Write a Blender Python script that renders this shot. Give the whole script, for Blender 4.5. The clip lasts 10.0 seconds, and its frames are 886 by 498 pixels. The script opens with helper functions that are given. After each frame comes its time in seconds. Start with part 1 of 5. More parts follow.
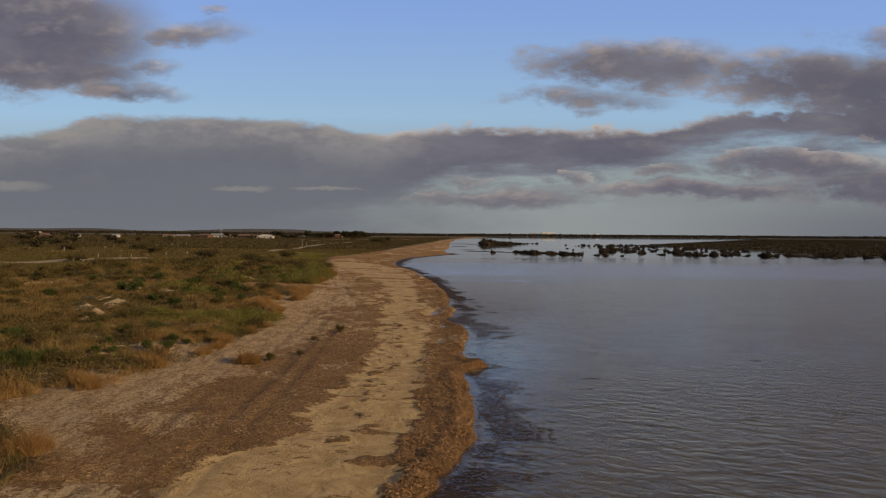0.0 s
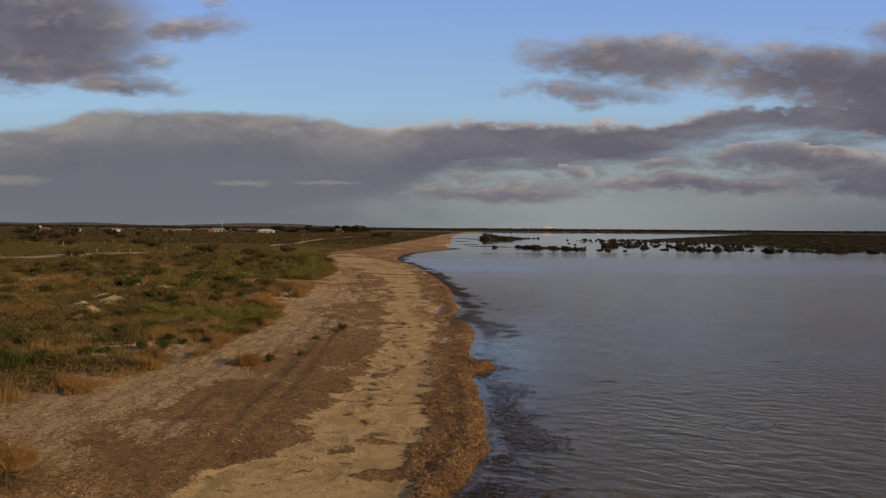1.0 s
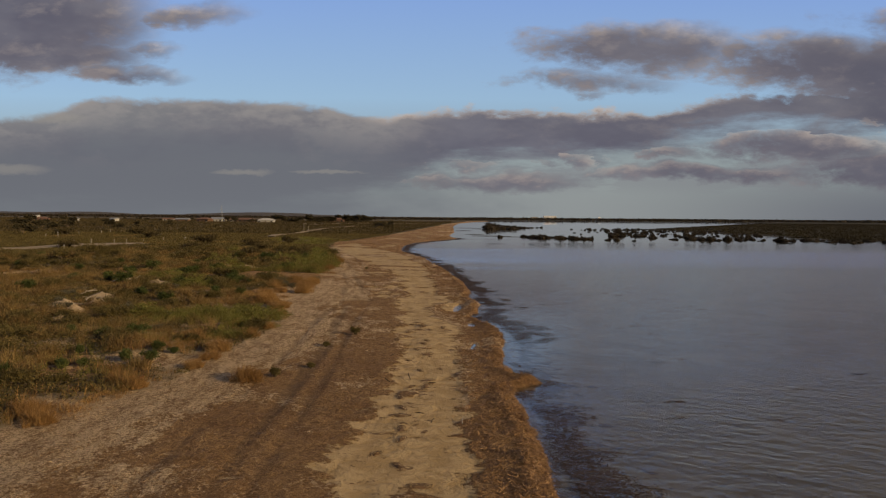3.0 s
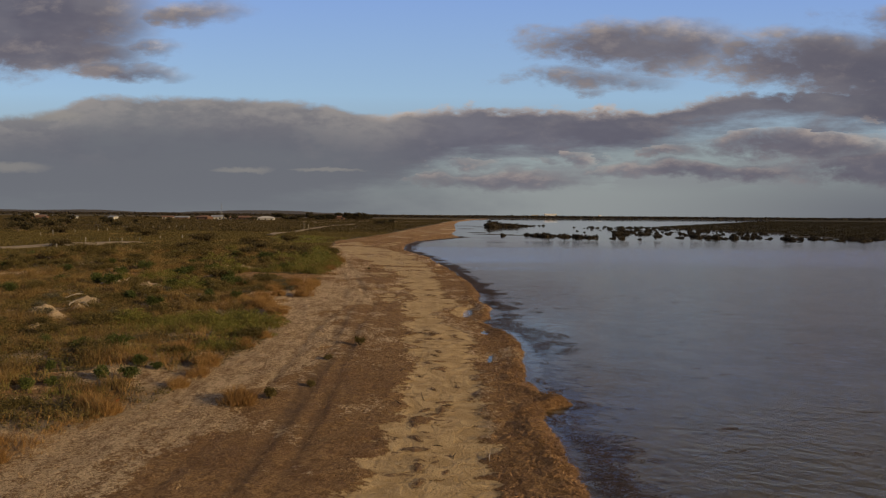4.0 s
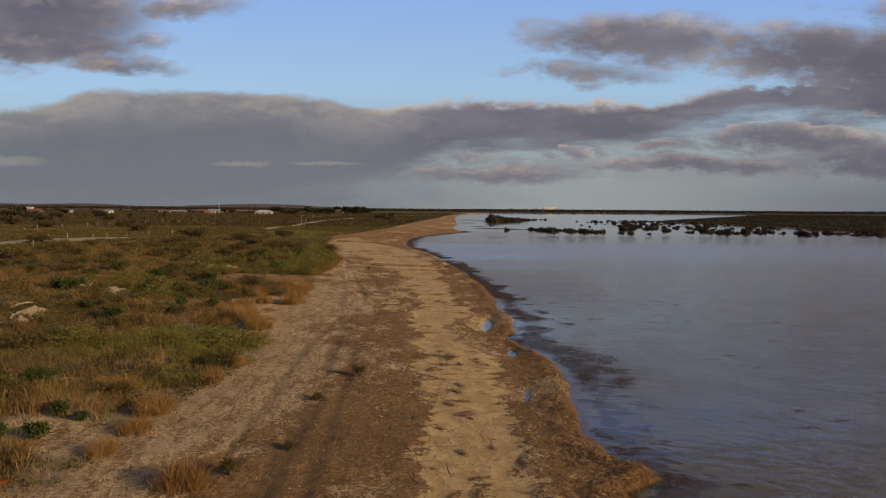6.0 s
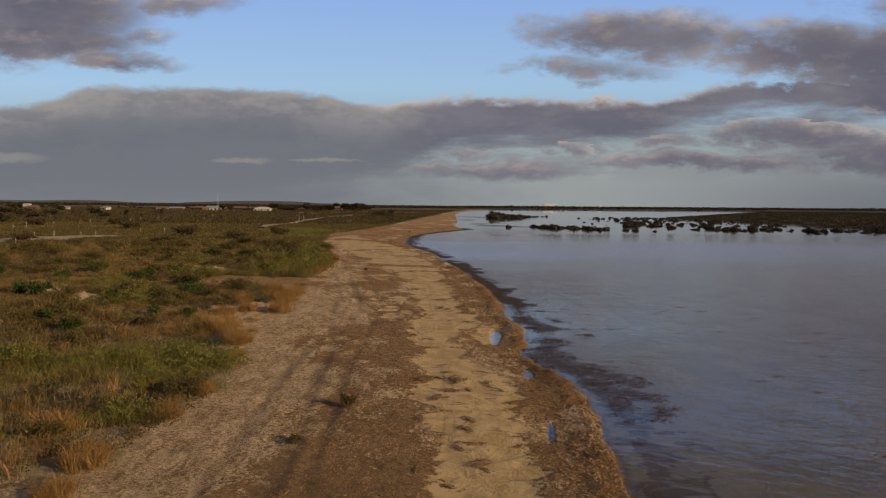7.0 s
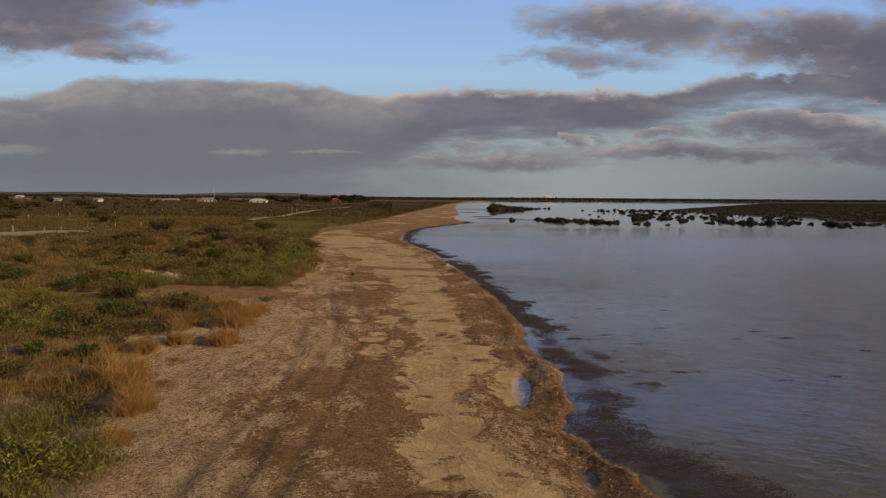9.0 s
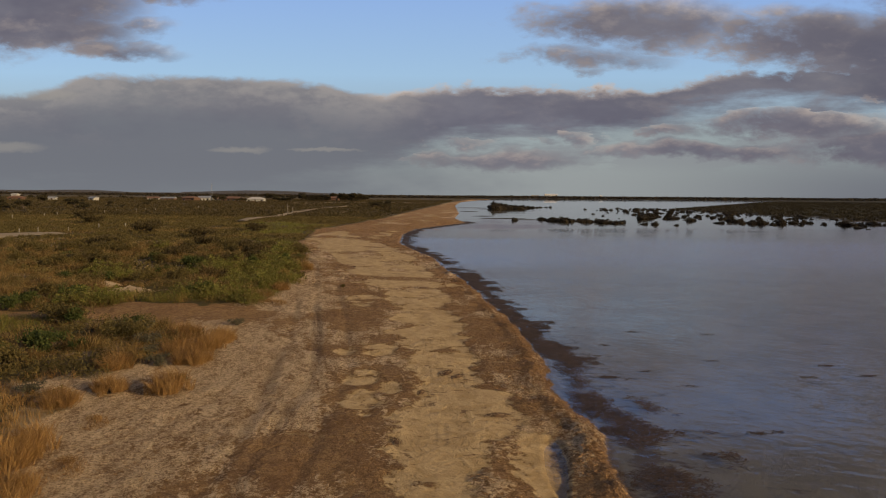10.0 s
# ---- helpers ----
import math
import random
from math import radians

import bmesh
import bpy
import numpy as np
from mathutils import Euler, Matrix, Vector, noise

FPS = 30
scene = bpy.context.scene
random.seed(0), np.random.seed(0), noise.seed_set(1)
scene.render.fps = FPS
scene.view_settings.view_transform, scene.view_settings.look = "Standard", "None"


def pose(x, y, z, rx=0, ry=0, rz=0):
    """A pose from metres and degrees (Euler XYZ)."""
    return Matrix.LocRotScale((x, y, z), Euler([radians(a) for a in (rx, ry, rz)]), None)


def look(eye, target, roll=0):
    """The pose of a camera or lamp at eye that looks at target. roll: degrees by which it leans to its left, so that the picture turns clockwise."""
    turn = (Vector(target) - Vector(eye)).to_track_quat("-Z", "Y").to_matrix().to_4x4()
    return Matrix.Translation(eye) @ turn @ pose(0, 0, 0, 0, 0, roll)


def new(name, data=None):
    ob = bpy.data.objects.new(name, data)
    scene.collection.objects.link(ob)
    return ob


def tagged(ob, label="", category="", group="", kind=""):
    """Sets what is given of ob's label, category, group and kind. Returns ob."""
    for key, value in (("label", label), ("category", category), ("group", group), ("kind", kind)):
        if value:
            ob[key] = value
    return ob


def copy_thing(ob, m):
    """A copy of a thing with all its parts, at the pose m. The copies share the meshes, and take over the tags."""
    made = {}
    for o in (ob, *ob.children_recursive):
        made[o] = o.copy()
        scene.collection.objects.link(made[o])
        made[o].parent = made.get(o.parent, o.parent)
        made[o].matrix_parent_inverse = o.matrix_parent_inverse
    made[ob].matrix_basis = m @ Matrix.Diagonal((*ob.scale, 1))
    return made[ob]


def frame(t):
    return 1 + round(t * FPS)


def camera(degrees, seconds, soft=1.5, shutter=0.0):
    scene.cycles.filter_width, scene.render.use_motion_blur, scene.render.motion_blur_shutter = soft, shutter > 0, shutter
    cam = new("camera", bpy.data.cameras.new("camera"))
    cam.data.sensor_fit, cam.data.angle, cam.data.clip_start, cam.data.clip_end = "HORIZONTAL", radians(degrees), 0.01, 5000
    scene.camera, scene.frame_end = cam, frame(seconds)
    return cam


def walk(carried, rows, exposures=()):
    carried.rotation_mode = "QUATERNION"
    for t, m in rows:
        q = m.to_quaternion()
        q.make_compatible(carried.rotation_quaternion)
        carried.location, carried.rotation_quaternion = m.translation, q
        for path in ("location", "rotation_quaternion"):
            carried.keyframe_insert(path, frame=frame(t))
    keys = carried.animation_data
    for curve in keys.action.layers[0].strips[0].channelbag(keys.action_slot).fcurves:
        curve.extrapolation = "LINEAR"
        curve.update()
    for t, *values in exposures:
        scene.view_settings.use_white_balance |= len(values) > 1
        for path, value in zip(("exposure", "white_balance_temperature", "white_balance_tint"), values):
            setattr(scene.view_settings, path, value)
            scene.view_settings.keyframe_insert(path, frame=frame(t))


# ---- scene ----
# Camera: a small drone flying low along a lagoon shore
cam = camera(68.57, 10.0, soft=1.15)
PATH = [
    (0, (2.388, -10.011, 5.374), (2.344, 89.960, 2.960), 0.42),
    (0.5, (2.310, -9.510, 5.383), (2.294, 90.450, 2.576), 0.43),
    (1, (2.130, -8.918, 5.425), (2.005, 91.028, 2.167), 0.45),
    (1.5, (1.765, -8.176, 5.441), (1.654, 91.758, 1.805), 0.45),
    (2, (1.470, -7.272, 5.462), (1.367, 92.642, 1.307), 0.45),
    (2.5, (1.224, -6.305, 5.461), (1.117, 93.589, 0.844), 0.45),
    (4, (0.464, -2.584, 5.508), (0.308, 97.278, 0.254), 0.44),
    (4.5, (0.190, -1.326, 5.499), (0.114, 98.528, 0.087), 0.43),
    (5, (0.000, 0.000, 5.498), (-0.070, 99.841, -0.141), 0.43),
    (5.5, (-0.144, 1.475, 5.508), (-0.168, 101.299, -0.424), 0.41),
    (7, (-0.423, 6.452, 5.562), (-0.400, 106.226, -1.151), 0.41),
    (7.5, (-0.488, 8.311, 5.572), (-0.442, 108.066, -1.427), 0.41),
    (8, (-0.537, 10.527, 5.609), (-0.458, 110.250, -1.824), 0.40),
    (8.5, (-0.571, 12.737, 5.621), (-0.446, 112.432, -2.186), 0.41),
    (9, (-0.565, 14.904, 5.630), (-0.456, 114.584, -2.366), 0.40),
    (9.5, (-0.567, 17.283, 5.742), (-0.330, 116.945, -2.471), 0.41),
    (10, (-0.710, 19.897, 5.863), (-0.536, 119.553, -2.421), 0.42),
]
walk(cam, [(t, look(eye, target, roll)) for t, eye, target, roll in PATH], [(0, -0.27), (3.8, -0.30), (4.5, -0.30), (5.2, -0.12), (10, -0.15)])

# ---- light: low warm sun from the right behind, broken cloud ----
SUN_ELEV, SUN_AZ = 17.0, 118.0          # degrees; azimuth clockwise from +y


class Val:
    """A socket of a node tree with arithmetic."""

    def __init__(self, tree, sock):
        self.tree, self.sock = tree, sock

    def op(self, kind, *others, clamp=False):
        n = self.tree.nodes.new("ShaderNodeMath")
        n.operation, n.use_clamp = kind, clamp
        for i, o in enumerate((self, *others)):
            if isinstance(o, Val):
                self.tree.links.new(o.sock, n.inputs[i])
            else:
                n.inputs[i].default_value = o
        return Val(self.tree, n.outputs[0])

    def __add__(self, o): return self.op("ADD", o)
    def __sub__(self, o): return self.op("SUBTRACT", o)
    def __mul__(self, o): return self.op("MULTIPLY", o)
    def __truediv__(self, o): return self.op("DIVIDE", o)
    def __radd__(self, o): return self.op("ADD", o)
    def __rmul__(self, o): return self.op("MULTIPLY", o)
    def __rsub__(self, o): return self * -1.0 + o
    def max(self, o): return self.op("MAXIMUM", o)
    def min(self, o): return self.op("MINIMUM", o)
    def sat(self): return self.op("ADD", 0.0, clamp=True)

    def step(self, a, b):
        n = self.tree.nodes.new("ShaderNodeMapRange")
        n.interpolation_type = "SMOOTHSTEP"
        self.tree.links.new(self.sock, n.inputs[0])
        n.inputs[1].default_value, n.inputs[2].default_value = a, b
        return Val(self.tree, n.outputs[0])

    def ramp(self, stops):
        """Piecewise linear: (position, value) with values within 0..1, or colours."""
        n = self.tree.nodes.new("ShaderNodeValToRGB")
        self.tree.links.new(self.sock, n.inputs[0])
        els = n.color_ramp.elements
        while len(els) < len(stops):
            els.new(0.5)
        for e, (p, v) in zip(els, stops):
            e.position = p
            e.color = (v, v, v, 1) if isinstance(v, (int, float)) else (*v, 1)
        return Val(self.tree, n.outputs[0])


def mix(tree, fac, a, b):
    n = tree.nodes.new("ShaderNodeMix")
    n.data_type = "RGBA"
    for s, v in ((n.inputs[0], fac), (n.inputs[6], a), (n.inputs[7], b)):
        if isinstance(v, Val):
            tree.links.new(v.sock, s)
        elif isinstance(v, (int, float)):
            s.default_value = v
        else:
            s.default_value = (*v, 1)
    return Val(tree, n.outputs[2])


def combine(tree, *xyz):
    n = tree.nodes.new("ShaderNodeCombineXYZ")
    for s, v in zip(n.inputs, xyz):
        if isinstance(v, Val):
            tree.links.new(v.sock, s)
        else:
            s.default_value = v
    return Val(tree, n.outputs[0])


def noise_of(tree, vec, scale, detail=4.0, rough=0.55, distort=0.0):
    n = tree.nodes.new("ShaderNodeTexNoise")
    tree.links.new(vec.sock, n.inputs["Vector"])
    n.inputs["Scale"].default_value, n.inputs["Detail"].default_value = scale, detail
    n.inputs["Roughness"].default_value, n.inputs["Distortion"].default_value = rough, distort
    return Val(tree, n.outputs[0])


def make_world():
    world = bpy.data.worlds.new("sky")
    scene.world = world
    world.use_nodes = True
    t = world.node_tree
    t.nodes.clear()
    coord = t.nodes.new("ShaderNodeTexCoord")
    sep = t.nodes.new("ShaderNodeSeparateXYZ")
    t.links.new(coord.outputs["Generated"], sep.inputs[0])
    dx, dy, dz = (Val(t, s) for s in sep.outputs)
    ahead = dy.op("ABSOLUTE").max(0.3)
    u, e = dx / ahead, dz / ahead           # across and up, in tangents
    big = noise_of(t, combine(t, u * 1.0, e * 2.6, 0.0), 4.0, 4.0, 0.6)
    puff = noise_of(t, combine(t, u * 1.0 + 3.1, e * 2.0, 0.4), 11.0, 7.0, 0.60, 0.3)
    fine = noise_of(t, combine(t, u * 1.0 - 7.0, e * 2.2, 1.4), 36.0, 5.0, 0.62)
    streak = noise_of(t, combine(t, u * 1.0, e * 5.0, 2.0), 5.0, 6.0, 0.6)
    # the long grey bank: its upper and lower edges across the view (u from -1 to 1)
    uu = (u * 0.5 + 0.5).sat()
    top = uu.ramp([(0.0, 0.15), (0.16, 0.150), (0.205, 0.158), (0.23, 0.178), (0.33, 0.180), (0.40, 0.170), (0.455, 0.150), (0.485, 0.163),
                   (0.53, 0.174), (0.595, 0.165), (0.66, 0.166), (0.71, 0.190), (0.78, 0.197), (0.84, 0.205), (1.0, 0.22)])
    low = uu.ramp([(0.0, 0.0), (0.36, 0.0), (0.46, 0.045), (0.50, 0.078), (0.56, 0.088), (0.62, 0.092), (0.655, 0.106), (0.68, 0.118), (0.735, 0.126), (0.82, 0.132), (1.0, 0.12)])
    edge_n = ((puff - 0.5) * 0.085 + (fine - 0.5) * 0.030) * (0.60 + u.step(-0.14, 0.02) * 0.40)
    above = (top + edge_n * 0.7 - e) * 135.0       # positive under the upper edge
    below = (e - low + (streak - 0.5) * 0.11 + (puff - 0.5) * 0.05) * 32.0
    bank = above.min(below + 0.5)

    swirl = noise_of(t, combine(t, u * 1.0 + 9.0, e * 2.0, 3.3), 9.0, 5.0, 0.55)
    uw = u + (puff - 0.5) * 0.16 + (fine - 0.5) * 0.05
    ew = e + (swirl - 0.5) * 0.055 + (fine - 0.5) * 0.016

    # single clouds: middle, half-width, half-height, weight
    clouds = ((-0.66, 0.30, 0.25, 0.100, 2.2), (-0.61, 0.242, 0.17, 0.034, 2.0), (-0.40, 0.302, 0.11, 0.024, 1.2), (-0.475, 0.250, 0.08, 0.016, 1.1), (-0.49, 0.216, 0.10, 0.020, 1.3), (-0.35, 0.335, 0.03, 0.010, 0.8),
              (0.30, 0.258, 0.19, 0.046, 1.7), (0.235, 0.206, 0.13, 0.021, 1.1), (0.225, 0.184, 0.04, 0.007, 0.7), (0.57, 0.240, 0.20, 0.050, 1.8), (0.72, 0.215, 0.24, 0.080, 2.4), (0.80, 0.30, 0.22, 0.030, 1.0),
              (0.54, 0.112, 0.19, 0.027, 1.7), (0.345, 0.099, 0.05, 0.014, 1.1), (0.21, 0.094, 0.05, 0.015, 1.1), (0.40, 0.069, 0.24, 0.016, 1.4), (0.08, 0.057, 0.17, 0.017, 1.3),
              (0.69, 0.080, 0.17, 0.042, 2.0), (0.145, 0.085, 0.035, 0.005, 0.8), (0.02, 0.083, 0.08, 0.010, 1.0))

    def gathered(rise, aside=0.0):
        total = u * 0.0 - 9.0
        for cu, ce, ru, re, gain in clouds:
            q, p = (ew * 1.0 + (rise - ce)) / re, (uw + (aside - cu)) / ru
            total = total.max((1.0 - (p * p + q * q)) * gain)
        return total

    upper = gathered(0.0)
    sunny = (upper - gathered(0.009, 0.016)).step(0.05, 0.95)                  # the upper side of each cloud
    beyond = (big - 0.34) * 9.0                                        # mostly clouded over the rest of the sky
    upper = upper.max(beyond.min((e - 0.365) * 40.0)) + (puff - 0.5) * 2.1 + (fine - 0.5) * 1.1
    # thin streaks low over the water
    low_right = (u + (big - 0.5) * 0.5).step(-0.2, 0.16)
    thin = ((streak - 0.45) * 14.0).min((0.125 - e) * 50.0).min((e - 0.03) * 50.0) * low_right
    sel = (upper - bank).step(-0.1, 0.1)
    dens = bank.max(upper)
    cover = dens.step(-0.3, 1.5)
    thin_cover = (thin.step(0.0, 1.4) * 0.35).sat()
    # light on the cloud: bright warm rims on thin tops, grey below
    rim_bank, rim_up = 1.0 - above.step(0.3, 2.4), (1.0 - upper.step(0.3, 2.6)) * (0.3 + sunny * 0.7) * (0.6 + e.step(0.06, 0.16) * 0.4)
    rim_bank = rim_bank * (0.18 + u.step(-0.16, -0.04) * 1.25) * (1.0 - u.step(0.36, 0.5))
    rim = (rim_bank + (rim_up - rim_bank) * sel) * (0.35 + (puff + fine * 0.5).step(0.62, 0.95) * 0.65)
    grey = mix(t, big.step(0.38, 0.62), (0.131, 0.129, 0.175), (0.178, 0.176, 0.220))
    grey = mix(t, (1.0 - u.step(-0.25, 0.0)) * (1.0 - sel) * (0.35 + big.step(0.36, 0.62) * 0.5), grey, (0.181, 0.194, 0.219))
    grey = mix(t, (fine * 0.3 + puff * 0.7).step(0.50, 0.66) * (0.24 + sel * 0.26), grey, (0.345, 0.300, 0.298))
    grey = mix(t, (1.0 - above.step(1.0, 11.0)) * (1.0 - sel) * (0.35 + (puff + fine * 0.5).step(0.6, 0.9) * 0.5) * (1.0 - u.step(-0.15, 0.05) * 0.75), grey, (0.37, 0.345, 0.335))
    grey = mix(t, (0.15 - e).step(0.0, 0.10) * (1.0 - low_right), grey, (0.180, 0.190, 0.218))
    grey = mix(t, u.step(0.35, 0.8) * 0.3, grey, (0.101, 0.102, 0.132))
    lit = mix(t, rim.sat(), grey, (0.60, 0.50, 0.435))
    sky = t.nodes.new("ShaderNodeTexSky")
    sky.sky_type, sky.sun_disc = "NISHITA", False
    sky.sun_elevation, sky.sun_rotation = radians(SUN_ELEV), radians(SUN_AZ)
    sky.air_density, sky.dust_density, sky.ozone_density = 1.0, 1.2, 2.0
    scale = t.nodes.new("ShaderNodeVectorMath")
    scale.operation = "SCALE"
    t.links.new(sky.outputs[0], scale.inputs[0])
    scale.inputs["Scale"].default_value = 0.085
    clear = Val(t, scale.outputs[0])
    clear = mix(t, 0.72, clear, e.ramp([(0.0, (0.40, 0.46, 0.47)), (0.10, (0.42, 0.51, 0.54)), (0.18, (0.47, 0.71, 0.98)), (0.34, (0.345, 0.555, 1.08)), (1.0, (0.12, 0.22, 0.50))]))
    haze = mix(t, low_right, (0.195, 0.210, 0.235), (0.33, 0.355, 0.36))
    haze = mix(t, u.step(0.18, 0.75), haze, (0.172, 0.183, 0.215))
    clear = mix(t, (1.0 - e.step(0.0, 0.15)) * 0.9, clear, haze)
    col = mix(t, thin_cover, clear, (0.235, 0.225, 0.255))
    col = mix(t, cover, col, lit)
    slips = u * 0.0
    for cu, ce, ru, re in ((-0.31, 0.066, 0.055, 0.006), (-0.18, 0.067, 0.07, 0.004), (-0.67, 0.068, 0.08, 0.010), (-0.60, 0.146, 0.07, 0.012)):
        p, q = (u - cu + (puff - 0.5) * 0.06) / ru, (e - ce + (fine - 0.5) * 0.014) / re
        slips = slips.max(1.0 - p * p - q * q)
    col = mix(t, slips.step(0.0, 1.0) * 0.5, col, (0.36, 0.335, 0.305))
    col = mix(t, (1.0 - e.step(-0.01, 0.06)) * 0.65, col, haze)
    bg = t.nodes.new("ShaderNodeBackground")
    t.links.new(col.sock, bg.inputs[0])
    bg.inputs[1].default_value = 1.0
    out = t.nodes.new("ShaderNodeOutputWorld")
    t.links.new(bg.outputs[0], out.inputs[0])
    world.cycles.sampling_method = "MANUAL"
    world.cycles.sample_map_resolution = 512


make_world()
sun = new("sun", bpy.data.lights.new("sun", "SUN"))
sun.data.energy, sun.data.angle, sun.data.color = 4.8, radians(3.0), (1.0, 0.72, 0.395)
az, el = radians(SUN_AZ), radians(SUN_ELEV)
sun.matrix_world = look((math.sin(az) * math.cos(el) * 50, math.cos(az) * math.cos(el) * 50, math.sin(el) * 50), (0, 0, 0))


# ---- materials ----
def material(name):
    m = bpy.data.materials.new(name)
    m.use_nodes = True
    t = m.node_tree
    bsdf = t.nodes["Principled BSDF"]
    return m, t, bsdf


def place(t):
    c = t.nodes.new("ShaderNodeTexCoord")
    return Val(t, c.outputs["Object"])


def world_place(t):
    c = t.nodes.new("ShaderNodeNewGeometry")
    return Val(t, c.outputs["Position"])


def attr(t, name):
    a = t.nodes.new("ShaderNodeAttribute")
    a.attribute_name = name
    return Val(t, a.outputs["Fac"])


def bump(t, bsdf, height, dist, strength=1.0):
    b = t.nodes.new("ShaderNodeBump")
    b.inputs["Distance"].default_value, b.inputs["Strength"].default_value = dist, strength
    t.links.new(height.sock, b.inputs["Height"])
    t.links.new(b.outputs[0], bsdf.inputs["Normal"])


def paint(t, bsdf, col, rough=0.9):
    t.links.new(col.sock, bsdf.inputs["Base Color"])
    bsdf.inputs["Roughness"].default_value = rough
    bsdf.inputs["Specular IOR Level"].default_value = 0.25


def plant_material(name, dark, mid, pale, translucent=0.25, rough=0.75):
    """Leaves and blades: three tones, one draw per leaf, with patches over the ground."""
    m, t, b = material(name)
    g = t.nodes.new("ShaderNodeNewGeometry")
    isl = Val(t, g.outputs["Random Per Island"])
    patch = noise_of(t, world_place(t), 0.9, 3.0)
    fac = (isl * 0.65 + (patch - 0.5) * 1.2 + 0.17).sat()
    col = fac.ramp([(0.0, dark), (0.5, mid), (1.0, pale)])
    paint(t, b, col, rough)
    tr = t.nodes.new("ShaderNodeBsdfTranslucent")
    t.links.new(col.sock, tr.inputs[0])
    mx = t.nodes.new("ShaderNodeMixShader")
    mx.inputs[0].default_value = translucent
    out = t.nodes["Material Output"]
    t.links.new(b.outputs[0], mx.inputs[1])
    t.links.new(tr.outputs[0], mx.inputs[2])
    t.links.new(mx.outputs[0], out.inputs[0])
    return m


def plain_material(name, a, b_col, scale, rough=0.8, relief=0.0, metal=0.0):
    """Two tones in broad patches and fine grain, with a little relief."""
    m, t, b = material(name)
    p = place(t)
    n = noise_of(t, p, scale, 6.0, 0.65)
    f = noise_of(t, p, scale * 9, 3.0, 0.6)
    col = mix(t, (n * 0.7 + f * 0.4 - 0.05).step(0.3, 0.7), a, b_col)
    paint(t, b, col, rough)
    b.inputs["Metallic"].default_value = metal
    if relief:
        bump(t, b, n * 0.6 + f * 0.4, relief)
    return m


def ground_material():
    m, t, b = material("shore_ground")
    p = world_place(t)
    sandy, weedy, veg, rut, bare, land = (attr(t, k) for k in ("sandy", "weedy", "veg", "rut", "bare", "land"))
    n1 = noise_of(t, p, 0.55, 4.0, 0.6) * 2.0 - 0.5
    n2 = noise_of(t, p, 1.7, 5.0, 0.62, 0.6) * 2.2 - 0.6
    n3 = noise_of(t, p, 10.0, 5.0, 0.68, 0.8) * 2.0 - 0.5
    n4 = noise_of(t, p, 4.2, 5.0, 0.66, 1.2) * 2.2 - 0.6
    across = attr(t, "across")
    sp = t.nodes.new("ShaderNodeSeparateXYZ")
    t.links.new(p.sock, sp.inputs[0])
    # drawn out along the beach, as wheels and wash leave it
    trail = noise_of(t, combine(t, across * 2.6 + (n2 - 0.5) * 0.8, Val(t, sp.outputs[1]) * 0.75, 0.0), 1.0, 7.0, 0.72, 0.9) * 2.2 - 0.6
    n5 = noise_of(t, p, 27.0, 4.0, 0.7, 0.5) * 2.0 - 0.5
    streak_at = t.nodes.new("ShaderNodeMapping")
    streak_at.inputs["Scale"].default_value = (1.3, 2.6, 1.0)
    t.links.new(p.sock, streak_at.inputs[0])
    ns = noise_of(t, Val(t, streak_at.outputs[0]), 1.0, 5.0, 0.62, 0.5) * 2.4 - 0.7
    grain = noise_of(t, p, 45.0, 3.0, 0.7)
    fibre_at = t.nodes.new("ShaderNodeMapping")
    fibre_at.inputs["Rotation"].default_value = (0, 0, 0.5)
    fibre_at.inputs["Scale"].default_value = (14.0, 50.0, 14.0)
    t.links.new(p.sock, fibre_at.inputs[0])
    fibre = noise_of(t, Val(t, fibre_at.outputs[0]), 1.0, 4.0, 0.7, 1.6) * 1.8 - 0.4
    # dead seagrass litter
    litter = mix(t, (n3 * 0.26 + n5 * 0.42 + n4 * 0.34).step(0.30, 0.78), (0.190, 0.106, 0.045), (0.53, 0.333, 0.152))
    litter = mix(t, fibre.step(0.60, 0.75) * 0.45, litter, (0.37, 0.25, 0.125))
    litter = mix(t, trail.step(0.55, 0.85) * 0.45, litter, (0.185, 0.108, 0.055))
    litter = mix(t, n1.step(0.45, 0.7) * 0.35, litter, (0.19, 0.095, 0.040))
    rim = (0.75 - land + (n2 - 0.5) * 0.7).step(0.0, 0.6) * land.step(0.0, 0.1)
    litter = mix(t, rim * 0.5, litter, mix(t, n3.step(0.3, 0.7), (0.14, 0.070, 0.027), (0.40, 0.22, 0.090)))
    # pale dry crust with litter over it, inland of the sand
    crust = mix(t, (n3 * 0.38 + n5 * 0.36 + trail * 0.32).step(0.36, 0.66), (0.225, 0.126, 0.054), (0.78, 0.60, 0.375))
    crust = mix(t, fibre.step(0.60, 0.78) * 0.4, crust, (0.46, 0.355, 0.235))
    pale = (bare + (trail - 0.5) * 0.75 + (n3 - 0.5) * 0.65 + (n4 - 0.5) * 0.65 + (n1 - 0.5) * 0.4).step(-0.10, 0.26)
    col = mix(t, pale, litter, crust)
    # bare sand
    sand = mix(t, n2.step(0.3, 0.7), (0.42, 0.296, 0.138), (0.54, 0.396, 0.203))
    sand = mix(t, grain.step(0.35, 0.7) * 0.25, sand, (0.26, 0.18, 0.095))
    tongue_at = t.nodes.new("ShaderNodeMapping")
    tongue_at.inputs["Scale"].default_value = (1.2, 3.0, 1.0)
    t.links.new(p.sock, tongue_at.inputs[0])
